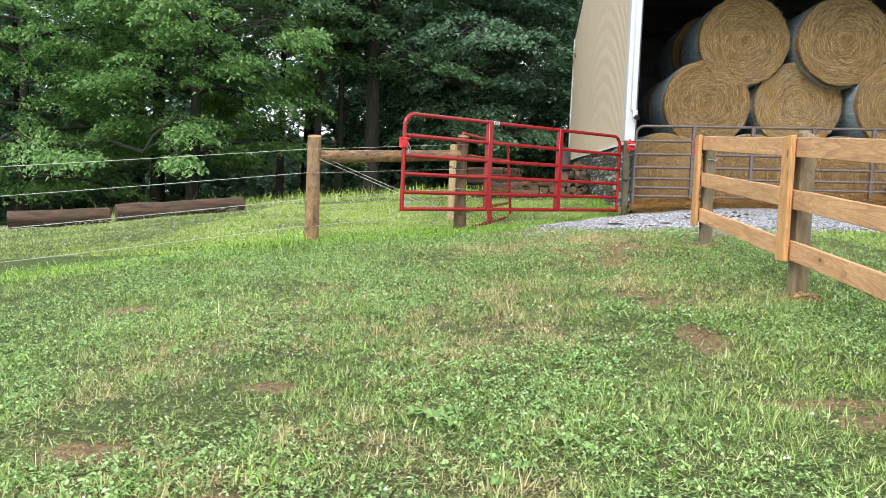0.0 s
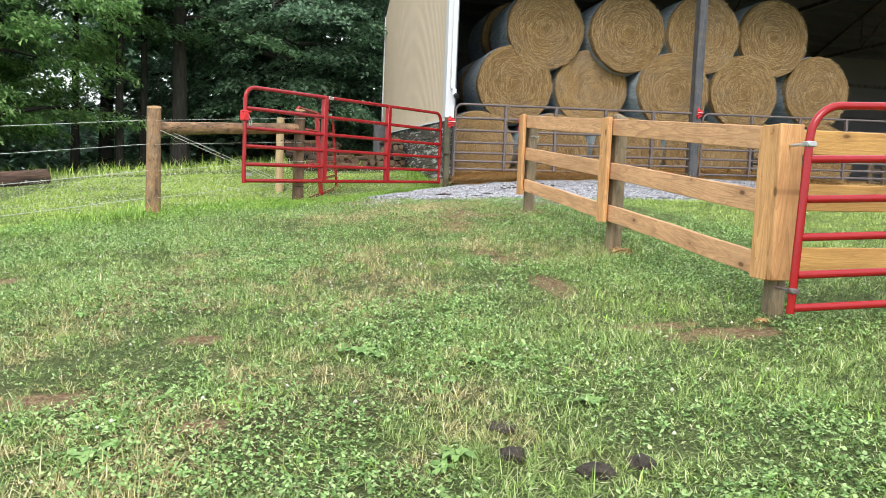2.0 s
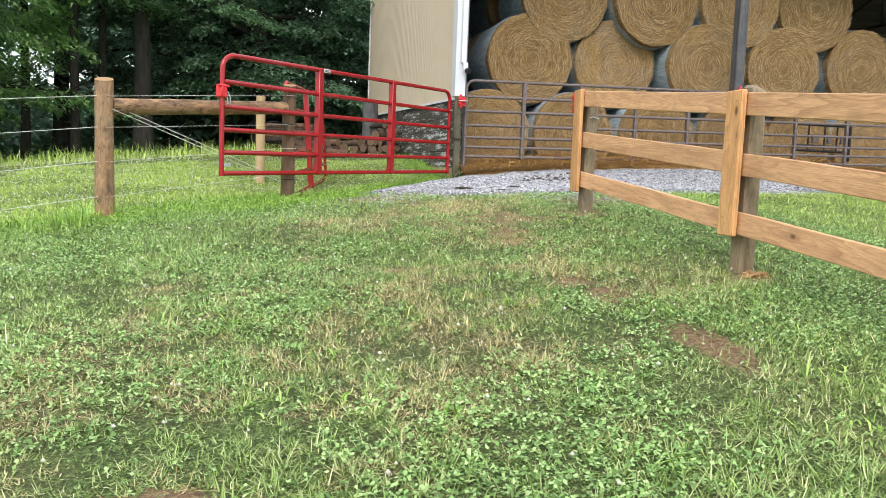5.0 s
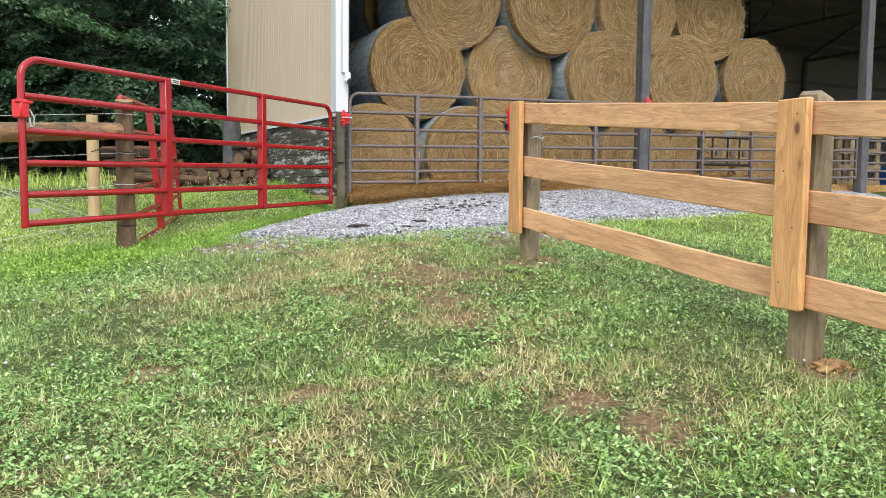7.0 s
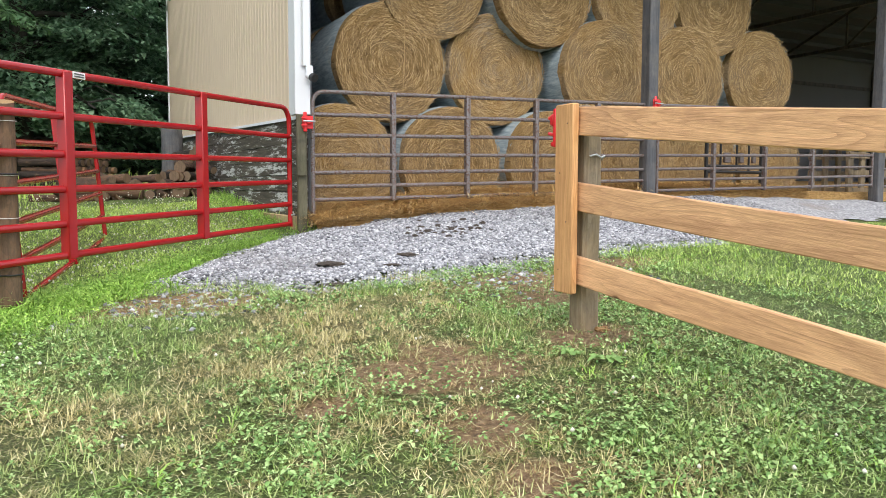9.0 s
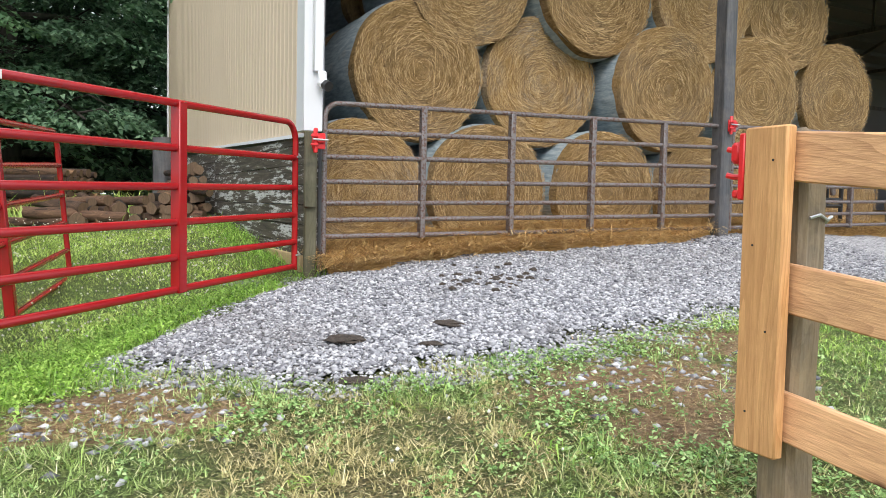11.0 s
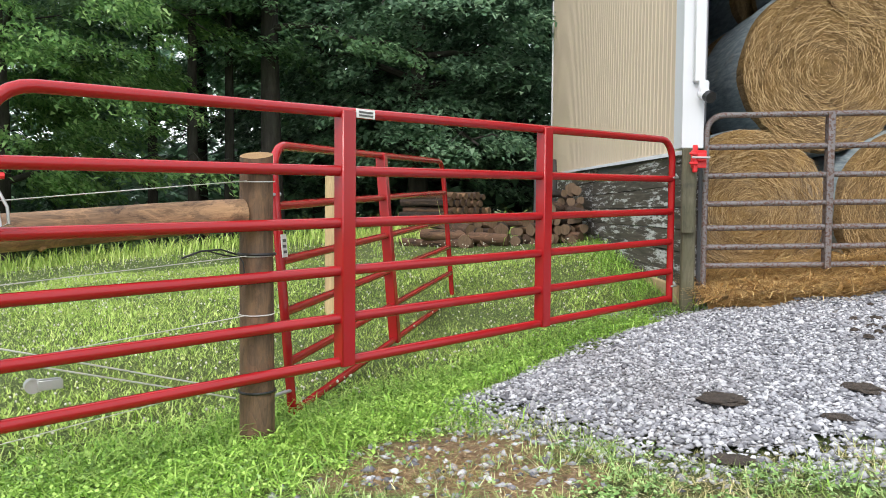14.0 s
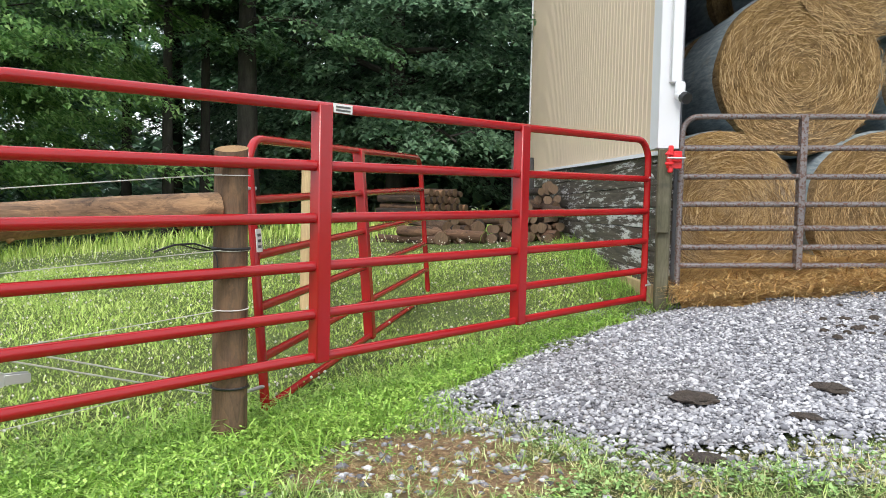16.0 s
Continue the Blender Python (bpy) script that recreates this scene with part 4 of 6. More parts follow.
def fence_line():
    cx, cy, hx, hy = -1.973, 9.62, -0.19, 11.05
    corner = round_post("fence_post", "round brown wooden corner post of the wire fence", cx, cy, 2.04, 0.086, [POST_ROUND, END_GRAIN], 1, slant=0.3)
    brace = round_post("fence_post", "round dark wooden brace post with cut top beside the gate", hx, hy, 2.235, 0.077, [POST_DARK, END_GRAIN], 2, slant=0.28)
    round_post("fence_post", "pale new round post standing in the field", -0.48, 14.8, 2.40, 0.075, [POST_PALE, END_GRAIN], 3)
    # thick horizontal rail between the two posts
    a, b = Vector((cx, cy, 1.785)), Vector((hx, hy, 1.97))
    d = (b - a).normalized()
    bm = bmesh.new()
    log_mesh(bm, (b - a).length - 0.13, 0.084, 0.070, 5, bump=0.12, axis="x")
    rail = part("brace_rail", bm, [RAIL_ROUND, END_GRAIN])
    rail.matrix_basis = Matrix.Translation(a + d * 0.065) @ d.to_track_quat("X", "Z").to_matrix().to_4x4()
    tagged(rail, "thick round brace rail notched between two fence posts", "rail")
    # sawn-off branch stubs along the rail
    for k, (along, turn, size) in enumerate(((0.38, -70, 0.017), (0.86, -25, 0.021), (1.31, -110, 0.015), (1.70, -40, 0.019), (1.98, -95, 0.014))):
        r = 0.082 - 0.006 * along
        c, e = math.cos(radians(turn)), math.sin(radians(turn))
        bm = bmesh.new()
        tube(bm, [(along, c * r * 0.8, e * r * 0.8), (along + 0.004, c * (r + 0.004), e * (r + 0.004)), (along + 0.008, c * (r + 0.011), e * (r + 0.011))], size * 1.4, 10, True, size)
        part("branch_stub", bm, END_GRAIN, rail)
    # wires that run off down the slope, and on between the two posts
    ux, uy = (cx - hx) / 2.286, (cy - hy) / 2.286
    fx, fy = cx + ux * 9.0, cy + uy * 9.0
    drop = -0.115
    far_post = round_post("fence_post", "round wooden line post far down the wire fence", fx, fy, gz(fx, fy) + 1.35, 0.08, [POST_ROUND, END_GRAIN], 7)
    for k, (z, hz) in enumerate(((1.875, 2.113), (1.585, 1.77), (1.262, 1.497), (0.93, 1.197))):
        bm = bmesh.new()
        end = Vector((fx, fy, z + drop * 9.0))
        start = Vector((cx - 0.05, cy - 0.07, z))
        tube(bm, [start.lerp(end, t / 12) + Vector((0, 0, -0.045 * math.sin(math.pi * t / 12))) for t in range(13)], 0.003, 6)
        tagged(part("fence_wire", bm, WIRE), "thin white electric fence wire strung between posts", "wire", "fence wires")
        bm = bmesh.new()
        start2, end2 = Vector((cx + 0.03, cy - 0.085, z)), Vector((hx - 0.02, hy - 0.083, hz))
        tube(bm, [start2.lerp(end2, t / 6) for t in range(7)], 0.0022, 6)
        # a turn round the brace post
        tagged(part("fence_wire", bm, WIRE), "thin white fence wire tied to the brace post", "wire", "fence wires")
        bm = bmesh.new()
        tube(bm, [(hx + 0.084 * math.cos(t), hy + 0.084 * math.sin(t), hz + 0.004 * math.sin(t)) for t in np.linspace(0, 2 * math.pi, 21)], 0.0026, 6, False)
        part("wire_tie", bm, WIRE, brace).matrix_parent_inverse = brace.matrix_basis.inverted()
    for z0, z1 in ((1.80, 1.02), (1.76, 0.98)):
        bm = bmesh.new()
        tube(bm, [(cx + 0.08, cy - 0.03 + (z0 - 1.78), z0), (hx - 0.09, hy - 0.04, z1 + 0.12)], 0.004, 6)
        tagged(part("brace_wire", bm, WIRE), "twisted diagonal brace wire between the posts", "wire")
    # black insulated lead looped off the brace post
    bm = bmesh.new()
    tube(bm, [(hx - 0.08, hy - 0.05, 1.775), (hx - 0.13, hy - 0.12, 1.80), (hx - 0.20, hy - 0.18, 1.795), (hx - 0.27, hy - 0.23, 1.765)], 0.0045, 6)
    tube(bm, [(hx - 0.18, hy - 0.17, 1.797), (hx - 0.12, hy - 0.12, 1.775), (hx - 0.07, hy - 0.085, 1.765)], 0.0035, 6)
    tube(bm, [(hx - 0.06, hy - 0.075, 1.77), (hx - 0.035, hy - 0.098, 1.74), (hx - 0.03, hy - 0.095, 1.68), (hx - 0.045, hy - 0.09, 1.63)], 0.0035, 6)
    lead = part("insulated_lead", bm, BLACK)
    tagged(lead, "black insulated fence lead tied to the brace post", "cable")
    bm = bmesh.new()
    tube(bm, [(hx + 0.084 * math.cos(t), hy + 0.084 * math.sin(t), 1.775) for t in np.linspace(0, 2 * math.pi, 21)], 0.008, 6, False)
    part("loop", bm, BLACK, lead)
    bm = bmesh.new()
    tube(bm, [(hx + 0.084 * math.cos(t), hy + 0.084 * math.sin(t), 1.13) for t in np.linspace(0, 2 * math.pi, 21)], 0.006, 6, False)
    part("loop", bm, BLACK, lead)
    # wire strainer hanging on the low wire
    bm = bmesh.new()
    tube(bm, [(0, -0.018, 0), (0, 0.018, 0)], 0.03, 14)
    strainer = tagged(part("wire_strainer", bm, GALV), "galvanised ratchet wire strainer on the low fence wire", "strainer")
    strainer.matrix_basis = pose(-0.93, 10.46, 1.275, 0, 0, 40)
    bm = bmesh.new()
    box(bm, 0.015, -0.023, -0.02, 0.11, -0.018, 0.02, 0.003)
    box(bm, 0.015, 0.018, -0.02, 0.11, 0.023, 0.02, 0.003)
    part("cheek_plate", bm, GALV, strainer)


fence_line()


def board_fence():
    X0 = 2.45
    posts = ((8.6235, 2.13), (6.12, 1.90), (3.725, 1.67))
    for i, (y, top) in enumerate(posts):
        z = gz(2.52, y) - 0.12
        bm = bmesh.new()
        half = (0.055, 0.055, 0.04)[i]
        box(bm, -half, -0.07, 0, half, 0.07, top + (0.035, 0.075, 0.0)[i] - z, 0.018, 0.01, i * 3.0)
        for v in bm.verts:
            if v.co.z > top - z - 0.1:
                v.co.z += -0.05 * abs(v.co.y) / 0.07 - (0.03 if v.co.x > 0.03 else 0)
        post = part("fence_post", bm, POST_GREY)
        post.matrix_basis = pose((2.556, 2.556, 2.537)[i], y, z)
        tagged(post, ("grey weathered wooden end post of the board fence", "grey weathered wooden line post of the board fence", "sturdy wooden corner post of the board fence")[i], "post")
        # upright facing board
        bm = bmesh.new()
        w = (0.077, 0.082, 0.085)[i]
        box(bm, -0.02, -w, (1.16, 0.96, 0.745)[i], 0.02, w, top, 0.006, 0.006, i + 9.0)
        f = part("facing_board", bm, BOARD_Z)
        f.matrix_basis = pose(X0 - (0.021, 0.021, 0.012)[i], y, 0)
        tagged(f, "upright light pine board nailed over the fence joint", "board", "facing boards")
        for k in range(4):
            bm = bmesh.new()
            zz = (1.16, 0.96, 0.745)[i] + 0.12 + k * 0.25
            tube(bm, [(-0.0225, (0.03, -0.03)[k % 2], zz), (-0.02, (0.03, -0.03)[k % 2], zz)], 0.0035, 6)
            part("nail", bm, BLACK, f)
    # three boards a bay, falling with the slope
    for (ya, ta), (yb, tb) in zip(posts, posts[1:]):
        for k, h in enumerate((-0.02, 0.365, 0.745)):
            bm = bmesh.new()
            ln = ya - yb
            box(bm, -0.012, 0.0, -0.145, 0.019, ln - 0.012, 0.0, 0.005, 0.007, ya + k)
            bd = part("fence_board", bm, BOARD_Y)
            bd.matrix_basis = pose(X0 + 0.022, yb + 0.006, tb - 0.03 - h, math.degrees(math.atan2(ta - tb, ln)))
            tagged(bd, "horizontal light pine fence board with knots", "board", "fence boards")
    # boxed corner post beside the gate
    bm = bmesh.new()
    box(bm, 2.412, 3.592, 0.75, 2.565, 3.634, 1.67, 0.006, 0.004, 2.0)
    tagged(part("facing_board", bm, BOARD_Z), "upright fresh pine board boxing the corner post", "board", "facing boards")
    # the fence turns the corner with fresh boards
    for k, (z0, z1) in enumerate(((1.50, 1.645), (1.165, 1.325), (0.80, 0.945))):
        bm = bmesh.new()
        box(bm, 0, -0.012, z0, 2.9, 0.019, z1, 0.005, 0.006, 20.0 + k)
        bd = part("fence_board", bm, BOARD_X)
        bd.matrix_basis = pose(2.60, 3.66, 0.0, 0, -1.0, 0)
        tagged(bd, "fresh yellow pine fence board behind the red gate", "board", "fence boards")
    x, y = 5.45, 3.70
    z = gz(x, y) - 0.12
    bm = bmesh.new()
    box(bm, -0.07, -0.08, 0, 0.07, 0.08, 1.9 - z, 0.015, 0.008, 11.0)
    p = part("fence_post", bm, POST_GREY)
    p.matrix_basis = pose(x, y, z)
    tagged(p, "weathered wooden post carrying the fresh fence boards", "post")
    # red two-way latch at the head of the end post
    latch = thing("gate_latch", "bright red two-way gate latch bolted to the end post", "latch", pose(2.44, 8.702, 2.015))
    bm = bmesh.new()
    box(bm, -0.03, 0.0, -0.10, 0.04, 0.022, 0.10, 0.004)
    plate = part("back_plate", bm, RED_LATCH, latch)
    bm = bmesh.new()
    box(bm, -0.025, 0.0225, 0.01, 0.03, 0.062, 0.075, 0.01)
    part("housing", bm, RED_LATCH, latch)
    for z in (0.05, -0.03):
        bm = bmesh.new()
        tube(bm, [(0.0, 0.03, z), (-0.005, 0.06, z), (-0.015, 0.078, z + 0.006)], 0.009, 8)
        part("latch_finger", bm, RED_LATCH, latch)
    bm = bmesh.new()
    box(bm, -0.025, 0.0225, -0.095, 0.03, 0.05, -0.07, 0.006)
    part("lower_stop", bm, RED_LATCH, latch)
    # bit of bent wire tied round the end post
    bm = bmesh.new()
    tube(bm, [(2.515, 8.546, 1.865), (2.555, 8.543, 1.875), (2.59, 8.545, 1.86), (2.612, 8.548, 1.87), (2.618, 8.575, 1.85)], 0.005, 6)
    tagged(part("tie_wire", bm, GALV), "bent tie wire round the fence post", "wire")


board_fence()


def gate_post():
    z = gz(2.58, FRONT) - 0.1
    bm = bmesh.new()
    box(bm, 2.52, FRONT - 0.10, z, 2.625, FRONT - 0.032, 2.49, 0.01, 0.006, 5.0)
    post = tagged(part("gate_post", bm, POST_GREEN), "mossy dark timber gate post at the barn corner", "post")
    bm = bmesh.new()
    box(bm, 2.495, FRONT - 0.145, 1.82, 2.60, FRONT - 0.102, 2.49, 0.008, 0.004, 6.0)
    part("packing_board", bm, POST_GREEN, post)
    latch = thing("gate_latch", "bright red slam latch on the barn-corner post", "latch", pose(2.615, FRONT - 0.155, 2.405))
    chain_latch(latch, 0.0, 0.0, 0.0)
    latch = thing("gate_latch", "bright red slam latch on the barn column", "latch", pose(7.66, FRONT - 0.105, 2.87))
    chain_latch(latch, 0.0, 0.0, 0.0)
    # small camera under the channel on the corner trim
    cam_box = thing("security_camera", "small white security camera with a dark face on the trim", "camera", pose(2.66, FRONT - 0.085, 2.915, 0, 0, 12))
    bm = bmesh.new()
    box(bm, -0.04, -0.03, 0.0, 0.04, 0.02, 0.115, 0.014)
    part("mount", bm, WHITE, cam_box)
    bm = bmesh.new()
    tube(bm, [(0.0, 0.015, 0.015), (0.006, -0.06, -0.012)], 0.044, 16)
    part("housing", bm, WHITE, cam_box)
    bm = bmesh.new()
    tube(bm, [(0.006, -0.05, -0.012), (0.012, -0.10, -0.034)], 0.046, 16)
    part("lens_face", bm, BLACK, cam_box, "black glass lens face")


gate_post()


# ---- barn floor, straw and gravel ----
def build_floor():
    xs = np.concatenate([np.arange(BX + 0.05, 14.0, 0.2), [18, 24, FAR]])
    ys = np.concatenate([[0.0], np.arange(0.15, 3.0, 0.2), [5, 8, BACK - 13.3]])
    X, Y = np.meshgrid(xs, ys)
    front = np.array([13.42 + 0.5 * min(max((x - 6.8) / 1.2, 0), 1) + 0.10 * noise.noise((x * 0.9, 3.1, 0)) + 0.05 * noise.noise((x * 3.1, 7.7, 0)) for x in xs])
    Yw = front[None] * (1 - Y / (BACK - 13.3)) + 13.3 * (Y / (BACK - 13.3)) + Y
    bump = np.array([[noise.noise((x * 1.7, y * 1.7, 2)) for x in xs] for y in ys])
    Z = ground(X, Yw) + 0.02 + np.where(Y > 0, 0.05 + 0.04 * bump + 0.07 * np.exp(-((Yw - 14.15) / 0.5) ** 2), -0.03)
    V = np.stack([X, Yw, Z], -1).reshape(-1, 3)
    w = len(xs)
    idx = np.arange(len(ys) * w).reshape(len(ys), w)
    F = np.stack([idx[:-1, :-1], idx[:-1, 1:], idx[1:, 1:], idx[1:, :-1]], -1).reshape(-1, 4)
    ob = soup("floor", V, F, LITTER, "barn floor covered in trodden straw litter", "floor", kind="structure")
    ob.data.polygons.foreach_set("use_smooth", [True] * len(ob.data.polygons))


build_floor()


def ribbons(x, y, z, length, width, yaw, pitch, bend):
    """Three-point ribbons (blades or straws): arrays in, vertices and quads out."""
    n = len(x)
    d = np.stack([np.cos(yaw) * np.cos(pitch), np.sin(yaw) * np.cos(pitch), np.sin(pitch)], -1)
    side = np.stack([-np.sin(yaw), np.cos(yaw), np.zeros(n)], -1) * width[:, None]
    base = np.stack([x, y, z], -1)
    mid = base + d * (length * 0.55)[:, None]
    tip = base + d * length[:, None]
    tip[:, 0] += np.cos(yaw) * bend * length
    tip[:, 1] += np.sin(yaw) * bend * length
    tip[:, 2] -= np.abs(bend) * length * 0.5
    V = np.stack([base - side * 0.7, base + side * 0.7, mid - side, mid + side, tip], 1).reshape(-1, 3)
    b = (np.arange(n) * 5)[:, None, None]
    F = (b + np.array([[0, 1, 3], [0, 3, 2], [2, 3, 4]])[None]).reshape(-1, 3)
    return V, F


def spikes(x, y, z, length, width, yaw, pitch):
    """Short straight blades, one triangle each."""
    base = np.stack([x, y, z], -1)
    side = np.stack([-np.sin(yaw), np.cos(yaw), np.zeros(len(x))], -1) * width[:, None]
    tip = base + np.stack([np.cos(yaw) * np.cos(pitch), np.sin(yaw) * np.cos(pitch), np.sin(pitch)], -1) * length[:, None]
    V = np.stack([base - side, base + side, tip], 1).reshape(-1, 3)
    return V, np.arange(len(V)).reshape(-1, 3)


def loose_straw():
    rng = np.random.default_rng(31)
    n = 24000
    x = 2.72 + 8.5 * rng.uniform(0, 1, n) ** 1.6
    y = 13.38 + rng.gamma(1.6, 0.28, n)
    y = y + 0.45 * np.clip((x - 6.8) / 1.2, 0, 1)
    keep = y < 14.9
    x, y = x[keep], y[keep]
    n = len(x)
    z = ground(x, y) + 0.10 + rng.uniform(-0.03, 0.04, n) + 0.07 * np.exp(-((y - 14.15) / 0.5) ** 2)
    V, F = ribbons(x, y, z, rng.uniform(0.08, 0.26, n), rng.uniform(0.002, 0.0046, n), rng.normal(0, 0.9, n) + np.pi * rng.integers(0, 2, n), rng.normal(0.06, 0.2, n), rng.normal(0, 0.2, n))
    soup("loose_straw", V, F, FLOOR_STRAW, "golden straw strewn in front of the bales", "straw")


loose_straw()

# edge of the gravel apron, nearest side, by x
APRON_X = (0.75, 1.0, 1.45, 1.75, 2.4, 3.1, 3.9, 4.9, 6.0, 7.2, 9.0, 13.0)
APRON_Y = (11.42, 11.12, 10.75, 10.50, 10.55, 10.60, 10.78, 11.10, 11.20, 11.50, 12.1, 12.6)


def on_apron(x, y, slack=0.0):
    """How far inside the gravel apron a place lies, in metres (negative: outside)."""
    near = y - np.interp(x, APRON_X, APRON_Y)
    left = (x - np.interp(y, (10.4, 11.5, 12.0, 12.7, 13.3), (1.75, 0.76, 1.08, 1.52, 2.25))) * 0.8
    return np.minimum(np.minimum(near, left), 13.62 + 0.4 * np.clip((x - 7.0) / 1.0, 0, 1) - y) + slack


def patch(x, y, scale, seed):
    return np.array([noise.noise((a * scale, b * scale, seed)) for a, b in zip(x, y)])


def build_gravel():
    rng = np.random.default_rng(12)
    xs, ys = np.arange(0.5, 13.01, 0.1), np.arange(10.2, 14.11, 0.1)
    X, Y = np.meshgrid(xs, ys)
    wob = np.array([[noise.noise((x * 2.1, y * 2.1, 1)) * 0.16 for x in xs] for y in ys])
    inside = on_apron(X, Y) + wob * 1.6
    Z = lie(X, Y) + np.clip(inside * 0.14, -0.05, 0.03)
    V = np.stack([X, Y, Z], -1).reshape(-1, 3)
    w = len(xs)
    idx = np.arange(len(ys) * w).reshape(len(ys), w)
    F = np.stack([idx[:-1, :-1], idx[:-1, 1:], idx[1:, 1:], idx[1:, :-1]], -1).reshape(-1, 4)
    F = F[(inside.reshape(-1)[F] > 0.06).all(1)]
    bed = soup("gravel_bed", V, F, GRAVEL, "grey crushed-stone apron before the barn", "gravel", kind="structure")
    # the stones themselves
    shapes = []
    for k in range(8):
        bm = bmesh.new()
        bmesh.ops.create_uvsphere(bm, u_segments=4, v_segments=2, radius=1.2)
        me = mesh_of("pebble", bm, STONE, False)
        v = np.empty(len(me.vertices) * 3)
        me.vertices.foreach_get("co", v)
        v = v.reshape(-1, 3) * rng.uniform(0.6, 1.2, (len(me.vertices), 1)) * np.array([1.25, 0.9, 0.65])
        f = np.array([list(p.vertices) for p in me.polygons])
        shapes.append((v, f))
        bpy.data.meshes.remove(me)

    def scatter(n, x, y, size):
        Vs, Fs, at = [], [], 0
        which = rng.integers(0, len(shapes), n)
        z = lie(x, y)
        lift = np.clip((on_apron(x, y) + 0.256 * patch(x, y, 2.1, 1)) * 0.16, -0.004, 0.033)
        for k, (v, f) in enumerate(shapes):
            m = np.flatnonzero(which == k)
            yaw, tip = rng.uniform(0, 6.283, len(m)), rng.normal(0, 0.5, len(m))
            c, s_, ct, st = np.cos(yaw), np.sin(yaw), np.cos(tip), np.sin(tip)
            p = v[None] * size[m][:, None, None]
            q = np.stack([p[..., 0], p[..., 1] * ct[:, None] - p[..., 2] * st[:, None], p[..., 1] * st[:, None] + p[..., 2] * ct[:, None]], -1)
            r = np.stack([q[..., 0] * c[:, None] - q[..., 1] * s_[:, None], q[..., 0] * s_[:, None] + q[..., 1] * c[:, None], q[..., 2]], -1)
            r += np.stack([x[m], y[m], z[m] + lift[m] + size[m] * rng.uniform(0.1, 0.5, len(m))], -1)[:, None]
            Vs.append(r.reshape(-1, 3))
            Fs.append((f[None] + (at + np.arange(len(m)) * len(v))[:, None, None]).reshape(-1, 3))
            at += len(m) * len(v)
        return np.concatenate(Vs), np.concatenate(Fs)
    n = 112000
    x, y = rng.uniform(0.4, 9.4, n), rng.uniform(10.2, 13.9, n)
    d = on_apron(x, y) + 0.256 * patch(x, y, 2.1, 1)
    keep = (d > rng.exponential(0.2, n) - 0.34) & (rng.uniform(0, 1, n) < np.clip(1.25 - 0.10 * (x - 2), 0.42, 1))
    x, y = x[keep], y[keep]
    V, F = scatter(len(x), x, y, rng.gamma(7, 0.00138, len(x)) * np.clip(1.2 - 0.2 * (y - 10.6), 1, 1.2))
    soup("gravel_stones", V, F, STONE, "loose grey and white crushed stones of the apron", "gravel")
    # stray stones pressed into the soil beside it
    n = 620
    x = np.concatenate([rng.normal(0.8, 0.4, n // 2), rng.normal(3.2, 0.5, n // 2)])
    y = np.concatenate([rng.normal(10.55, 0.32, n // 2), rng.normal(10.1, 0.45, n // 2)])
    keep = rng.uniform(0, 1, n) < 0.75
    V, F = scatter(int(keep.sum()), x[keep], y[keep], rng.uniform(0.009, 0.026, int(keep.sum())))
    soup("stray_stones", V, F, STONE, "stray pale stones pressed into the worn soil", "gravel")


build_gravel()


# ---- grass ----
def worn(x, y):
    """How bare the turf is, 0 to 1, at the same worn places as the soil shows."""
    spots = WORN
    t = np.zeros_like(x)
    for a, b, p, q in spots:
        t = np.maximum(t, 1 - np.clip((((x - a) / p) ** 2 + ((y - b) / q) ** 2) / 1.6, 0, 1))
    return t


def fence_side(x, y):
    """Metres beyond the line of wire fence and long gate (positive: in the meadow)."""
    return (-(x + 1.973) * 0.70 + (y - 9.62) * 0.714)


def coarse_patch(x, y, scale, seed):
    """The same noise read off a grid of 5 cm, for very many places."""
    gx, gy = np.arange(-5, 5.41, 0.05), np.arange(0.5, 12.31, 0.05)
    grid = np.array([[noise.noise((a * scale, b * scale, seed)) for a in gx] for b in gy])
    return grid[np.clip(((y - 0.5) / 0.05).astype(int), 0, len(gy) - 1), np.clip(((x + 5) / 0.05).astype(int), 0, len(gx) - 1)]


def lawn_room(rng, x, y, loss):
    """Which places of the paddock carry a plant: thinned by wear and distance, off the gravel and out of the meadow."""
    clump = coarse_patch(x, y, 5.0, 4) * 0.5 + coarse_patch(x, y, 1.3, 9) * 0.5
    dens = np.where((x > -2.6) & (x < 2.7), 1.0, 0.5) * np.clip(1.15 - 0.03 * y, 0.6, 1)
    keep = rng.uniform(0, 1, len(x)) < dens * (1 - loss * worn(x, y)) * np.clip(0.85 + clump * 1.1, 0.45, 1)
    return keep & (on_apron(x, y) < 0.14 * rng.normal(0, 1, len(x)) - 0.05) & (fence_side(x, y) < 0.3), clump


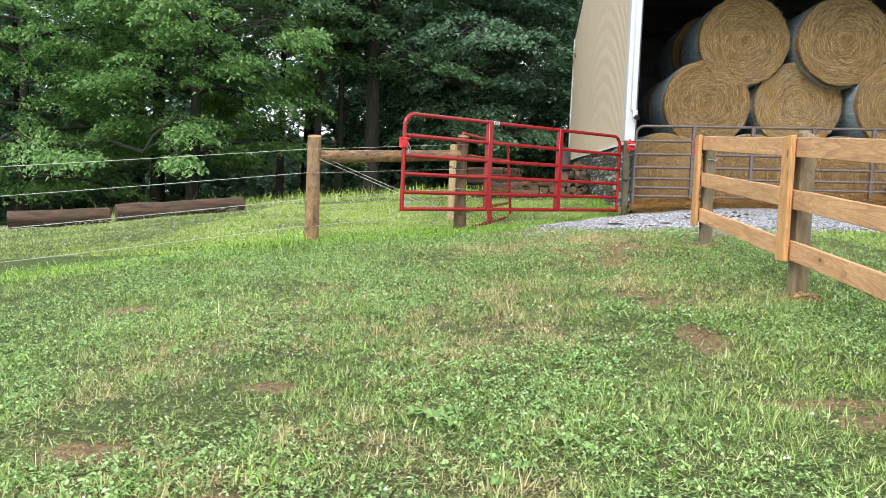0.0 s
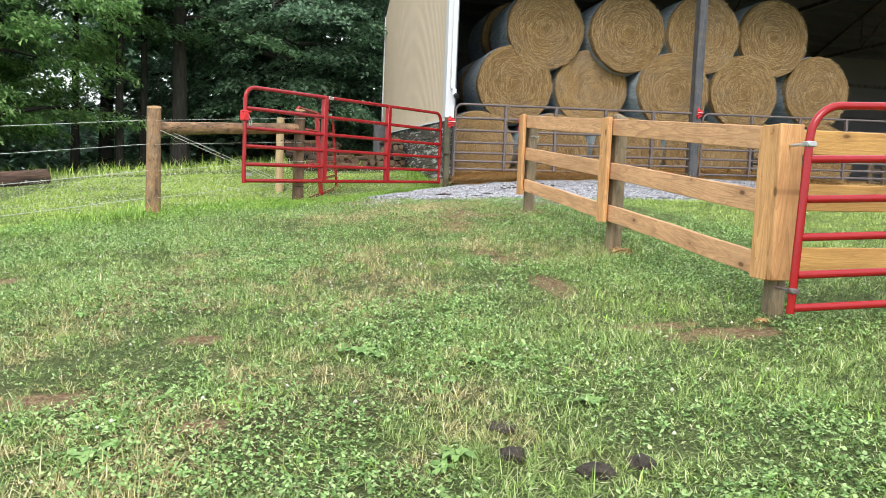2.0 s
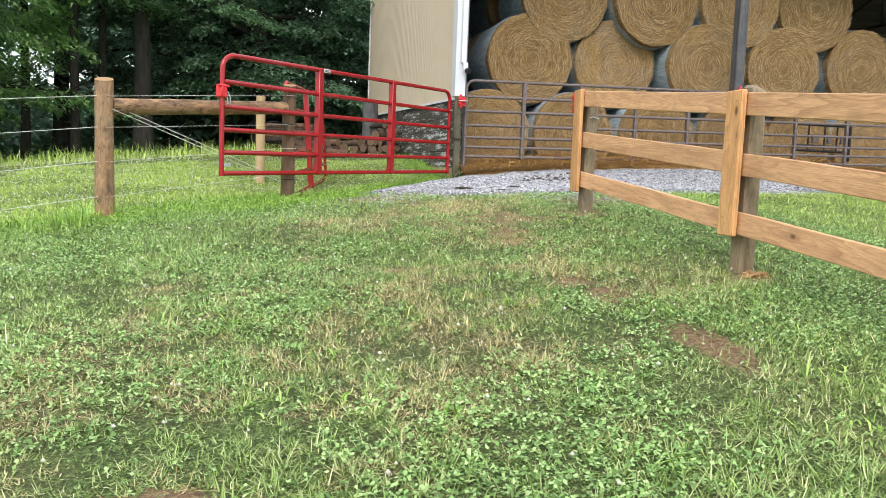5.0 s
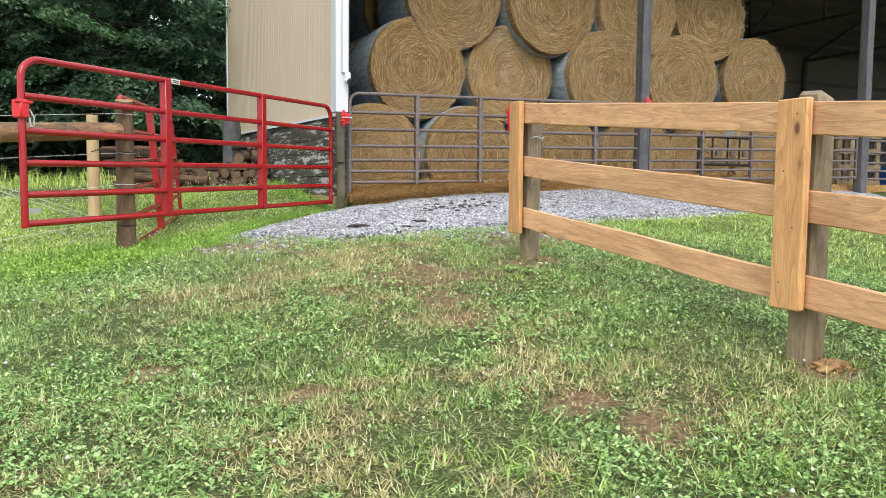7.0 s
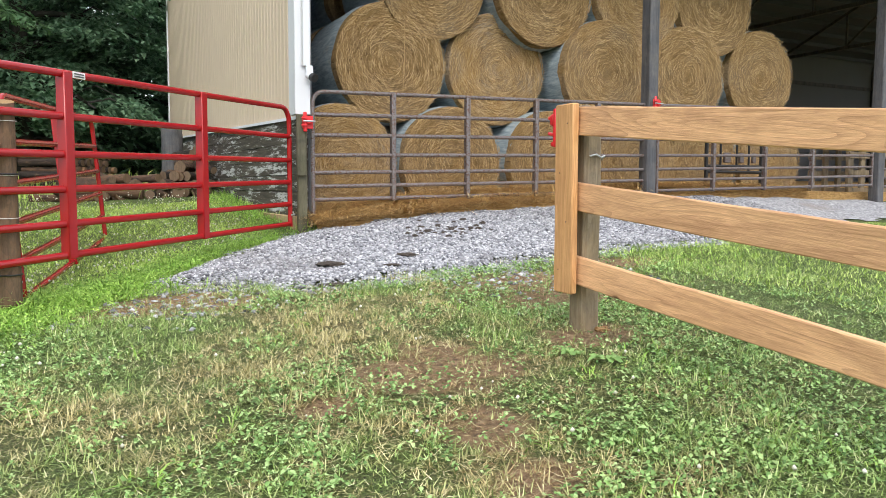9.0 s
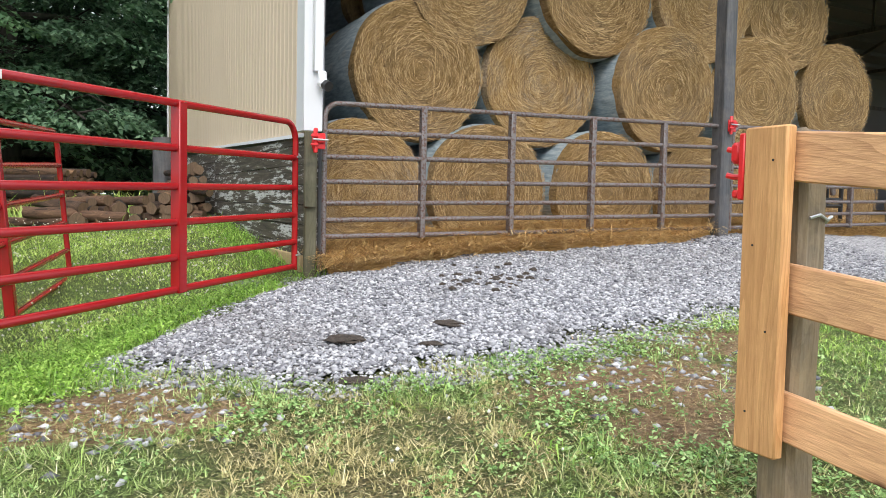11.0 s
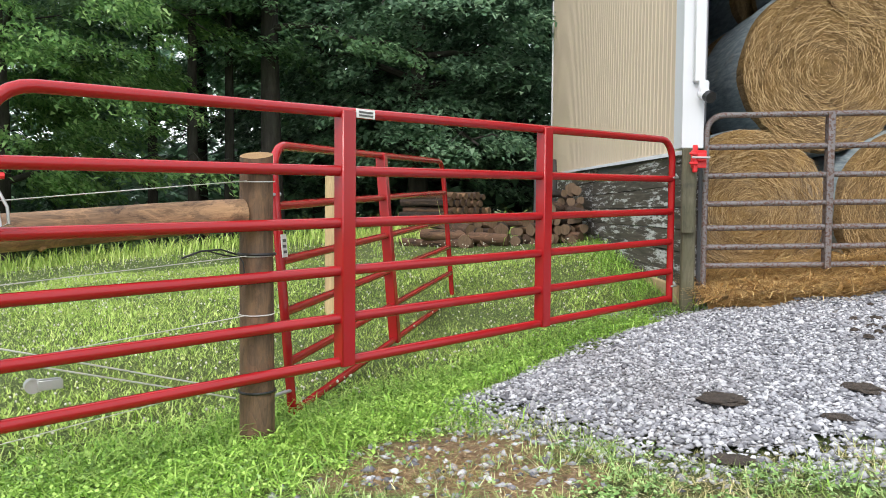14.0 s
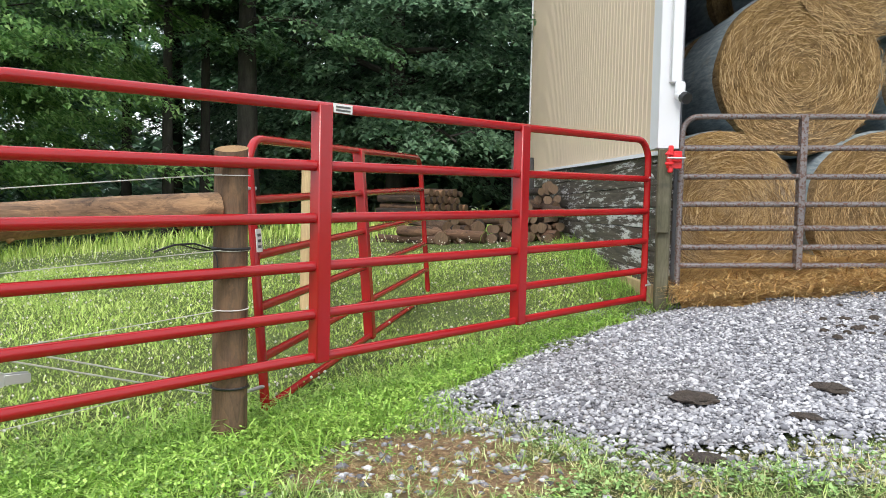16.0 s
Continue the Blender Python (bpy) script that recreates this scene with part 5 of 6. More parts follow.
def grow_lawn():
    rng = np.random.default_rng(5)
    # tufts: blades that lean outwards from one crown
    n = 98000
    x, y = rng.uniform(-4.8, 5.2, n), rng.uniform(0.8, 12.2, n)
    keep, clump = lawn_room(rng, x, y, 0.9)
    x, y, clump = x[keep], y[keep], clump[keep]
    size = rng.gamma(9, 0.0052, len(x)) * np.clip(1 + clump * 1.4, 0.5, 1.9)
    k = np.repeat(np.arange(len(x)), 7)
    n = len(k)
    bx, by = x[k] + rng.normal(0, 0.009, n), y[k] + rng.normal(0, 0.009, n)
    V, F = spikes(bx, by, lie(bx, by) - 0.004, size[k] * rng.uniform(0.6, 1.25, n), rng.uniform(0.0017, 0.0039, n), rng.uniform(0, 6.283, n), rng.normal(0.62, 0.33, n))
    soup("lawn_grass", V, F, BLADE, "short green and dry trodden grass of the paddock", "grass")
    # cut and trodden blades lying between the tufts
    n = 320000
    x, y = rng.uniform(-4.0, 4.4, n), rng.uniform(0.8, 11.5, n)
    keep, clump = lawn_room(rng, x, y, 0.8)
    x, y = x[keep], y[keep]
    n = len(x)
    V, F = spikes(x, y, lie(x, y) + rng.uniform(0.002, 0.018, n), rng.gamma(6, 0.0065, n), rng.uniform(0.0012, 0.0027, n), rng.uniform(0, 6.283, n), rng.normal(0.12, 0.2, n))
    soup("trodden_grass", V, F, BLADE, "cut and trodden blades lying in the short turf", "grass")
    # dead straw and roots over the worn soil
    spots = np.array(WORN)
    n = 15000
    k = rng.choice(len(spots), n, p=(spots[:, 2] * spots[:, 3]) / (spots[:, 2] * spots[:, 3]).sum())
    x, y = spots[k, 0] + rng.normal(0, 0.75, n) * spots[k, 2], spots[k, 1] + rng.normal(0, 0.75, n) * spots[k, 3]
    V, F = spikes(x, y, lie(x, y) + rng.uniform(0.0, 0.014, n), rng.gamma(6, 0.009, n), rng.uniform(0.0008, 0.0022, n), rng.uniform(0, 6.283, n), rng.normal(0.08, 0.15, n))
    soup("dead_grass", V, F, STRAND, "dead straw-coloured grass lying on worn soil", "grass")
    n = 105000
    x, y = rng.uniform(4.4, 10.5, n), rng.uniform(6.0, 12.6, n)
    keep = on_apron(x, y) < -0.05
    x, y = x[keep], y[keep]
    n = len(x)
    V, F = spikes(x, y, lie(x, y) - 0.004, rng.gamma(6, 0.006, n), rng.uniform(0.003, 0.0062, n), rng.uniform(0, 6.283, n), rng.normal(0.4, 0.38, n))
    soup("pen_grass", V, F, MEADOW, "fresh bright grass inside the fenced pen", "grass")


def grow_tufts():
    """Longer tufts: along posts and gates, and here and there in the paddock."""
    rng = np.random.default_rng(6)
    xs, ys, Ls = [], [], []

    def row(x0, y0, x1, y1, spread, n, length):
        t = rng.uniform(0, 1, n)
        xs.append(x0 + (x1 - x0) * t + rng.normal(0, spread, n))
        ys.append(y0 + (y1 - y0) * t + rng.normal(0, spread, n))
        Ls.append(rng.gamma(6, length / 6, n))
    row(2.3, 13.4, -0.9, 10.2, 0.26, 15000, 0.085)
    row(0.6, 11.5, -0.9, 10.1, 0.30, 7000, 0.075)
    row(-0.2, 11.0, -2.0, 9.6, 0.28, 7500, 0.075)
    row(-2.0, 9.6, -5.5, 6.8, 0.35, 8000, 0.08)
    row(2.52, 8.5, 2.55, 3.8, 0.14, 1200, 0.055)
    row(2.6, 9.6, 5.5, 10.6, 0.35, 2500, 0.06)
    row(2.45, 14.2, 2.45, 18.0, 0.15, 2500, 0.12)
    for cx, cy in zip(rng.uniform(-2.6, 2.2, 110), rng.uniform(1.4, 10.4, 110)):
        row(cx, cy, cx, cy, 0.06, 34, 0.06)
    for cx, cy, r, h in ((-2.15, 9.45, 0.16, 0.2), (-0.15, 11.2, 0.14, 0.16), (2.55, 13.55, 0.12, 0.13), (-2.4, 9.3, 0.25, 0.16)):
        row(cx, cy, cx, cy, r, 260, h)
    x, y, L = map(np.concatenate, (xs, ys, Ls))
    keep = (on_apron(x, y) < 0.02) & (worn(x, y) < 0.35)
    x, y, L = x[keep], y[keep], L[keep]
    n = len(x)
    V, F = ribbons(x, y, lie(x, y) - 0.01, L, rng.uniform(0.002, 0.0046, n), rng.uniform(0, 6.283, n), rng.normal(0.72, 0.3, n), rng.uniform(0.15, 1.0, n))
    soup("tall_grass", V, F, LUSH, "lush taller grass along posts and gates", "grass")


def grow_meadow():
    rng = np.random.default_rng(7)
    n = 330000
    y = 9 + 15.5 * rng.uniform(0, 1, n) ** 1.5
    x = rng.uniform(-13, 2.5, n)
    ok = (fence_side(x, y) > -0.1) & (x > -1.2 * (y - 4)) & (rng.uniform(0, 1, n) < np.clip(1.7 - 0.075 * y, 0.3, 1))
    n = 200000
    xa, ya = rng.uniform(-4.5, 2.4, n), rng.uniform(9.5, 17.5, n)
    near = (fence_side(xa, ya) > -0.1) & (xa > -1.2 * (ya - 4))
    x, y = np.concatenate([x[ok], xa[near]]), np.concatenate([y[ok], ya[near]])
    n = len(x)
    tall = np.clip(1 + 0.35 * np.sin(x * 1.9 + 1.3 * np.sin(y * 1.3)) * np.sin(y * 1.6 + x * 0.7), 0.5, 1.8)
    V, F = spikes(x, y, lie(x, y) - 0.01, rng.gamma(7, 0.0062, n) * tall, rng.uniform(0.0035, 0.0072, n) * (1 + 0.08 * np.maximum(y - 11, 0)), rng.uniform(0, 6.283, n), rng.normal(0.42, 0.36, n))
    soup("meadow_grass", V, F, MEADOW, "bright green meadow grass of the field", "grass")
    # seed heads and weeds along the wood's edge
    n = 6000
    x, y = rng.uniform(-13, 2.4, n), rng.normal(21.0, 1.0, n)
    V, F = ribbons(x, y, lie(x, y), rng.gamma(6, 0.04, n), rng.uniform(0.004, 0.009, n), rng.uniform(0, 6.283, n), rng.normal(1.2, 0.2, n), rng.uniform(0, 0.5, n))
    soup("edge_weeds", V, F, MEADOW, "tall weeds along the edge of the woods", "weeds")


def leaf_fans(x, y, z, size, count, rng, tilt=0.35):
    """Little rosettes of rounded leaflets lying nearly flat (clover)."""
    n = len(x)
    Vs, Fs = [], []
    yaw0 = rng.uniform(0, 6.283, n)
    for k in range(count):
        yaw = yaw0 + 6.283 * k / count + rng.normal(0, 0.15, n)
        dip = rng.normal(0, tilt, n)
        d = np.stack([np.cos(yaw), np.sin(yaw), np.sin(dip)], -1)
        s_ = np.stack([-np.sin(yaw), np.cos(yaw), rng.normal(0, tilt * 0.6, n)], -1)
        c = np.stack([x, y, z], -1)
        a = size[:, None]
        leaflet = np.stack([c, c + d * a * 0.68 + s_ * a * 0.44, c + d * a, c + d * a * 0.68 - s_ * a * 0.44], 1)
        Vs.append(leaflet.reshape(-1, 3))
        Fs.append(((np.arange(n) * 4 + k * n * 4)[:, None] + np.arange(4)[None]))
    return np.concatenate(Vs), np.concatenate(Fs)


def grow_clover():
    rng = np.random.default_rng(9)
    n = 128000
    x, y = rng.uniform(-3.8, 4.6, n), rng.uniform(0.9, 10.8, n)
    m = coarse_patch(x, y, 0.9, 21) + 0.6 * coarse_patch(x, y, 3.3, 22)
    keep = (rng.uniform(0, 1, n) < np.clip(0.42 + 2.0 * m, 0.06, 1) * (1 - 0.9 * worn(x, y))) & (on_apron(x, y) < -0.05) & (fence_side(x, y) < 0.5)
    x, y = x[keep], y[keep]
    z = lie(x, y) + rng.uniform(0.008, 0.042, len(x))
    V, F = leaf_fans(x, y, z, rng.uniform(0.009, 0.021, len(x)), 3, rng, 0.5)
    soup("clover", V, F, CLOVER, "clover leaves spread through the grass", "clover")
    # lusher clover thick along the long gate
    n = 9000
    t, off = rng.uniform(0, 1, n), rng.normal(0, 0.3, (2, n))
    x, y = 2.3 - 3.9 * t + off[0], 13.4 - 3.9 * t + off[1]
    keep = on_apron(x, y) < -0.02
    x, y = x[keep], y[keep]
    V, F = leaf_fans(x, y, lie(x, y) + rng.uniform(0.015, 0.07, len(x)), rng.uniform(0.010, 0.021, len(x)), 3, rng, 0.5)
    soup("lush_clover", V, F, LUSH, "lush green clover along the foot of the long gate", "clover")
    # white blossoms
    n = 6200
    x = np.concatenate([rng.uniform(-2.5, 2.4, 260), rng.uniform(-11, 2.3, n - 260)])
    y = np.concatenate([rng.uniform(2, 10, 260), rng.uniform(9.5, 19, n - 260)])
    keep = (on_apron(x, y) < -0.1) & ((fence_side(x, y) > 0) | (np.arange(n) < 260))
    x, y = x[keep], y[keep]
    n = len(x)
    z = lie(x, y) + rng.uniform(0.05, 0.12, n)
    r = rng.uniform(0.005, 0.011, n)
    o = np.array([[1, 0, 0], [0, 1, 0], [-1, 0, 0], [0, -1, 0], [0, 0, 1], [0, 0, -1]], float)
    V = (np.stack([x, y, z], -1)[:, None] + o[None] * r[:, None, None]).reshape(-1, 3)
    f = np.array([[0, 1, 4], [1, 2, 4], [2, 3, 4], [3, 0, 4], [1, 0, 5], [2, 1, 5], [3, 2, 5], [0, 3, 5]])
    F = (f[None] + (np.arange(n) * 6)[:, None, None]).reshape(-1, 3)
    soup("clover_blossoms", V, F, PETAL, "small white clover blossoms dotting the grass", "flowers")


grow_lawn()
grow_tufts()
grow_meadow()
grow_clover()


def broadleaf_weed(x, y, size, seed):
    rng = random.Random(seed)
    weed = thing("broadleaf_weed", "low broad-leaved weed rosette growing in the grass", "weed", pose(x, y, gz(x, y), 0, 0, rng.uniform(0, 360)), "broadleaf weeds")
    for k in range(rng.randint(6, 9)):
        bm = bmesh.new()
        ln, w = size * rng.uniform(0.5, 0.9), size * rng.uniform(0.13, 0.2)
        rows = []
        for i in range(6):
            t = i / 5
            half = w * math.sin(math.pi * min(1, 0.08 + t * 0.95)) ** 0.7
            z = 0.02 + ln * (0.55 * t - 0.5 * t * t) + 0.006 * math.sin(t * 9 + k)
            rows.append([bm.verts.new((0.01 + ln * t, s_ * half, z + abs(s_) * 0.18 * half)) for s_ in (-1, 0, 1)])
        for a, b in zip(rows, rows[1:]):
            for j in range(2):
                bm.faces.new((a[j], b[j], b[j + 1], a[j + 1]))
        p = part("leaf", bm, CLOVER, weed)
        p.matrix_basis = pose(0, 0, 0, 0, 0, 360 * k / 7.3 + rng.uniform(-15, 15))


for i, (x, y, sz) in enumerate(((0.0, 3.47, 0.11), (0.09, 3.40, 0.09), (-0.08, 3.52, 0.08), (0.06, 3.56, 0.07), (0.28, 2.84, 0.09), (0.36, 2.95, 0.07), (0.88, 2.56, 0.10), (0.22, 2.19, 0.11), (0.15, 2.1, 0.08), (-1.07, 2.47, 0.10), (-1.0, 2.55, 0.07), (0.55, 3.2, 0.08), (0.62, 3.12, 0.07), (2.28, 8.1, 0.11), (2.2, 8.25, 0.09), (-0.9, 3.0, 0.06), (-1.6, 4.6, 0.08), (-0.4, 5.2, 0.07), (0.7, 4.4, 0.07))):
    broadleaf_weed(x, y, sz, i)


def dung_pat(x, y, r, seed, flat=0.15):
    bm = bmesh.new()
    bmesh.ops.create_icosphere(bm, subdivisions=3, radius=1.0)
    for v in bm.verts:
        k = 1 + 0.35 * noise.noise(v.co * 1.7 + Vector((seed, 0, 0))) + 0.12 * noise.noise(v.co * 5 + Vector((0, seed, 0)))
        v.co = Vector((v.co.x * k * r, v.co.y * k * r * 0.8, max(v.co.z, -0.2) * k * r * (flat if r > 0.06 else 0.55)))
    ob = part("dung_pat", bm, DUNG)
    ob.matrix_basis = pose(x, y, gz(x, y) + (0.045 if on_apron(x, y) > 0 else 0.01), 0, 0, seed * 50)
    tagged(ob, "dark dried cow pat lying on the ground", "dung", "cow pats")


crumbs = random.Random(41)
PATS = [(2.03, 11.16, 0.13), (2.74, 11.27, 0.11), (2.42, 10.84, 0.075), (1.84, 10.49, 0.09), (0.46, 2.42, 0.075), (0.42, 2.16, 0.055), (0.66, 1.97, 0.06), (0.84, 2.0, 0.055)]
PATS += [(crumbs.gauss(3.85, 0.26), crumbs.gauss(12.65, 0.24), crumbs.uniform(0.018, 0.042)) for k in range(44)]
for i, (x, y, r) in enumerate(PATS):
    dung_pat(x, y, r, i + 1)


# ---- timber lying about ----
def lying_log(name, label, category, a, b, r, mats, seed, group=""):
    a, b = Vector(a), Vector(b)
    d = b - a
    bm = bmesh.new()
    log_mesh(bm, d.length, r, r * 0.9, seed, 16, 8, 0.22, "x")
    ob = part(name, bm, mats)
    ob.matrix_basis = Matrix.Translation(a) @ d.to_track_quat("X", "Z").to_matrix().to_4x4()
    return tagged(ob, label, category, group)


def make_firewood():
    """Barked and half-peeled firewood, each log of its own shade."""
    n = Nodes("firewood_bark", 0.85)
    shift = n.put("ShaderNodeVectorMath", i0=n.pos, i1=n.put("ShaderNodeCombineXYZ", X=n.calc("MULTIPLY", n.each(), 31.0), Y=n.calc("MULTIPLY", n.each(), 17.0)).outputs[0]).outputs[0]
    flake = n.noise(14.0, 6.0, n.scaled(0.3, 1, 1, shift), 0.75, 0.8)
    base = n.ramp(n.each(), [(0.0, (0.016, 0.010, 0.008)), (0.35, (0.05, 0.028, 0.018)), (0.7, (0.13, 0.07, 0.04)), (1.0, (0.30, 0.17, 0.085))])
    col = n.tint(base, n.ramp(flake, [(0.36, (0.18, 0.18, 0.18)), (0.5, (0.9, 0.9, 0.9)), (0.66, (1.0, 1.0, 1.0))]))
    col = n.mix(n.calc("MULTIPLY", n.mask(flake, 0.58, 0.68), 0.5), col, (0.26, 0.155, 0.085))
    return n.done(col, flake, 0.9, 0.03)


LOG_END = make_wood("weathered_log_end", (0.035, 0.022, 0.014), (0.18, 0.115, 0.068), 2, ring=40.0, knots=False)
LOG_BROWN = make_firewood()
lying_log("fallen_log", "fallen log with dark red-brown bark at the wood's edge", "log", (-8.85, 14.25, 0.60), (-7.22, 14.95, 0.76), 0.17, [LOG_BARK, LOG_END], 1)
lying_log("fallen_log", "long fallen log with peeling bark lying in the grass", "log", (-7.2, 15.15, 0.79), (-5.12, 16.65, 1.08), 0.18, [LOG_BARK, LOG_END], 2)


def wood_piles():
    rng = random.Random(17)
    # loose heap against the barn wall, higher towards the wall
    for layer in range(7):
        for k in range(15):
            x = 0.72 + 1.75 * (k + rng.random()) / 15
            if layer > 1.5 + 4.5 * max(0, (x - 1.55)) ** 0.8 + rng.uniform(-0.5, 0.6):
                continue
            r = rng.uniform(0.05, 0.095)
            y = 18.05 + rng.uniform(0.0, 0.3) + layer * 0.10
            z = gz(x, y) + r + layer * 0.13
            yaw = rng.gauss(-8 if x < 1.4 else 22, 30)
            d = Vector((math.sin(radians(yaw)), math.cos(radians(yaw)), rng.uniform(-0.06, 0.08)))
            a = Vector((x, y, z))
            b = a + d * rng.uniform(0.7, 1.4)
            b.x = min(b.x, 2.45)
            lying_log("firewood_log", "round brown log in the loose woodpile by the barn", "log", a, b, r, [LOG_BROWN, LOG_END], rng.random() * 50, "loose woodpile")
    # neat stack behind
    for layer in range(6):
        for k in range(8 - layer // 2):
            r = rng.uniform(0.05, 0.075)
            off = (k + 0.5 * (layer % 2)) * 0.135
            a = Vector((0.55 + off * 0.75, 20.6 + off * 0.35, gz(0.6, 20.8) + r + layer * 0.118))
            b = a + Vector((-1.05, 0.8, 0.0)) * rng.uniform(0.8, 0.95)
            lying_log("firewood_log", "round grey log in the stacked woodpile", "log", a, b, r, [LOG_BROWN, LOG_END], rng.random() * 50, "stacked woodpile")
    bm = bmesh.new()
    log_mesh(bm, 1.25, 0.2, 0.17, 3, bump=0.15)
    st = part("tree_stump", bm, [COLUMN, LOG_END])
    st.matrix_basis = pose(2.05, 19.7, gz(2.05, 19.7) - 0.05)
    tagged(st, "tall grey weathered stump beside the woodpile", "stump")


wood_piles()


# ---- the woods ----
def leaf_spray(rng, centres, spread, per, size, droop, slender=0.42):
    """Small pointed leaves strewn round the centres given, hanging a little."""
    c = np.repeat(centres, per, 0)
    n = len(c)
    c = c + rng.normal(0, 1, (n, 3)) * spread
    yaw = rng.uniform(0, 6.283, n)
    dip = rng.normal(-droop, 0.4, n)
    d = np.stack([np.cos(yaw) * np.cos(dip), np.sin(yaw) * np.cos(dip), np.sin(dip)], -1)
    side = np.stack([-np.sin(yaw), np.cos(yaw), rng.normal(0, 0.4, n)], -1)
    a = (size * rng.uniform(0.65, 1.35, n))[:, None]
    V = np.stack([c + side * a * slender, c - side * a * slender, c + d * a], 1).reshape(-1, 3)
    return V, np.arange(n * 3).reshape(-1, 3)


def bough_leaves(rng, tips, out, wide, per, size, slender):
    """Flat drooping fans of leaves at the ends of boughs: tips and the ways they point."""
    n = len(tips)
    k = np.repeat(np.arange(n), per)
    m = len(k)
    w = wide * rng.uniform(0.6, 1.25, n)
    r = np.sqrt(rng.uniform(0, 1, m)) * w[k]
    a = rng.uniform(0, 6.283, m)
    side = np.stack([-out[:, 1], out[:, 0], np.zeros(n)], -1)
    along, across = r * np.cos(a), r * np.sin(a) * 0.8
    c = tips[k] + out[k] * along[:, None] + side[k] * across[:, None]
    c[:, 2] += -0.35 * (r / w[k]) ** 2 * w[k] - 0.22 * along + rng.normal(0, 0.07, m)
    yaw = np.arctan2(out[k, 1], out[k, 0]) + rng.normal(0, 0.9, m)
    dip = rng.normal(-0.45, 0.35, m)
    d = np.stack([np.cos(yaw) * np.cos(dip), np.sin(yaw) * np.cos(dip), np.sin(dip)], -1)
    s_ = np.stack([-np.sin(yaw), np.cos(yaw), rng.normal(0, 0.35, m)], -1)
    q = (size * rng.uniform(0.65, 1.35, m))[:, None]
    V = np.stack([c + s_ * q * slender, c - s_ * q * slender, c + d * q], 1).reshape(-1, 3)
    return V, np.arange(m * 3).reshape(-1, 3)


def tree(name, label, x, y, height, trunk_r, crown_r, crown_low, leaf, leaf_size, boughs, per, seed, slender=0.42, wide=0.85, lean=0.0):
    rng = random.Random(seed)
    nr = np.random.default_rng(seed)
    ob = thing(name, label, "tree", pose(x, y, gz(x, y) - 0.1), "trees of the wood's edge")
    bm = bmesh.new()
    spine = [Vector((lean * t * height * 0.3 + 0.35 * t * noise.noise((seed, t * 2, 0)), 0.35 * t * noise.noise((seed, t * 2, 9)), height * 0.92 * t)) for t in [i / 9 for i in range(10)]]
    tube(bm, spine, trunk_r, 12, True, trunk_r * 0.18)
    for v in bm.verts:
        if v.co.z < 0.5:
            f = 1 + 0.5 * (0.5 - v.co.z)
            v.co.x *= f
            v.co.y *= f
        v.co += noise.noise_vector(v.co * 2.1) * trunk_r * 0.12
    part("trunk", bm, SHADED_BARK, ob)
    centres = []
    limbs = 15
    for k in range(limbs):
        t = crown_low / height + (0.94 - crown_low / height) * (k + rng.random()) / limbs
        i = min(8, int(t * 9))
        start = spine[i].lerp(spine[i + 1], t * 9 - i) if t < 1 else spine[-1]
        yaw = k * 2.4 + rng.uniform(-0.5, 0.5)
        u = (t - crown_low / height) / (1 - crown_low / height)
        reach = crown_r * (0.55 + 0.45 * math.sin(math.pi * min(1, 0.25 + u * 0.8))) * rng.uniform(0.75, 1.15) * (1.0 - 0.45 * max(0, u - 0.5) * 2)
        rise = rng.uniform(0.05, 0.45)
        pts = []
        for j in range(6):
            q = j / 5
            pts.append(start + Vector((math.cos(yaw) * reach * q, math.sin(yaw) * reach * q, reach * (rise * q - 0.35 * q * q))) + noise.noise_vector((seed + k, q * 2, 3)) * 0.25 * q)
        bm = bmesh.new()
        r0 = trunk_r * (0.42 - 0.26 * t)
        tube(bm, pts, r0, 7, True, r0 * 0.2)
        for m in range(6):
            q = rng.uniform(0.3, 1.0)
            j = min(4, int(q * 5))
            s_ = pts[j].lerp(pts[j + 1], q * 5 - j)
            yy = yaw + rng.choice((-1, 1)) * rng.uniform(0.5, 1.2)
            ln = reach * rng.uniform(0.22, 0.45)
            tw = [s_, s_ + Vector((math.cos(yy) * ln * 0.5, math.sin(yy) * ln * 0.5, ln * 0.12)), s_ + Vector((math.cos(yy) * ln, math.sin(yy) * ln, -ln * 0.12))]
            tube(bm, tw, r0 * 0.28, 5, True, r0 * 0.08)
            centres.append(tw[2])
        part("limb", bm, SHADED_BARK, ob)
    # boughs that close the outside of the crown, in uneven lumps with gaps
    mid, half = (crown_low + height) / 2, (height - crown_low) / 2
    while len(centres) < boughs:
        u, a = rng.uniform(-1, 0.55), rng.uniform(0, 6.283)
        w = math.sqrt(max(0.12, 1 - u * u * 0.8))
        lump = noise.noise(Vector((math.cos(a) * w * 2.2, math.sin(a) * w * 2.2, u * 3.0)) + Vector((seed * 3.7, 0, 0)))
        q = rng.uniform(0.55, 0.95) + 0.3 * lump
        if lump < -0.22:
            continue
        centres.append(Vector((math.cos(a) * w * crown_r * q, math.sin(a) * w * crown_r * q, mid + u * half)))
    C = np.array([tuple(c) for c in centres])
    out = C * np.array([1, 1, 0]) / np.maximum(np.hypot(C[:, 0], C[:, 1]), 0.1)[:, None]
    V, F = bough_leaves(nr, C, out, wide, per, leaf_size, slender)
    soup("crown", V, F, leaf, "", "", ob, "")
    return ob


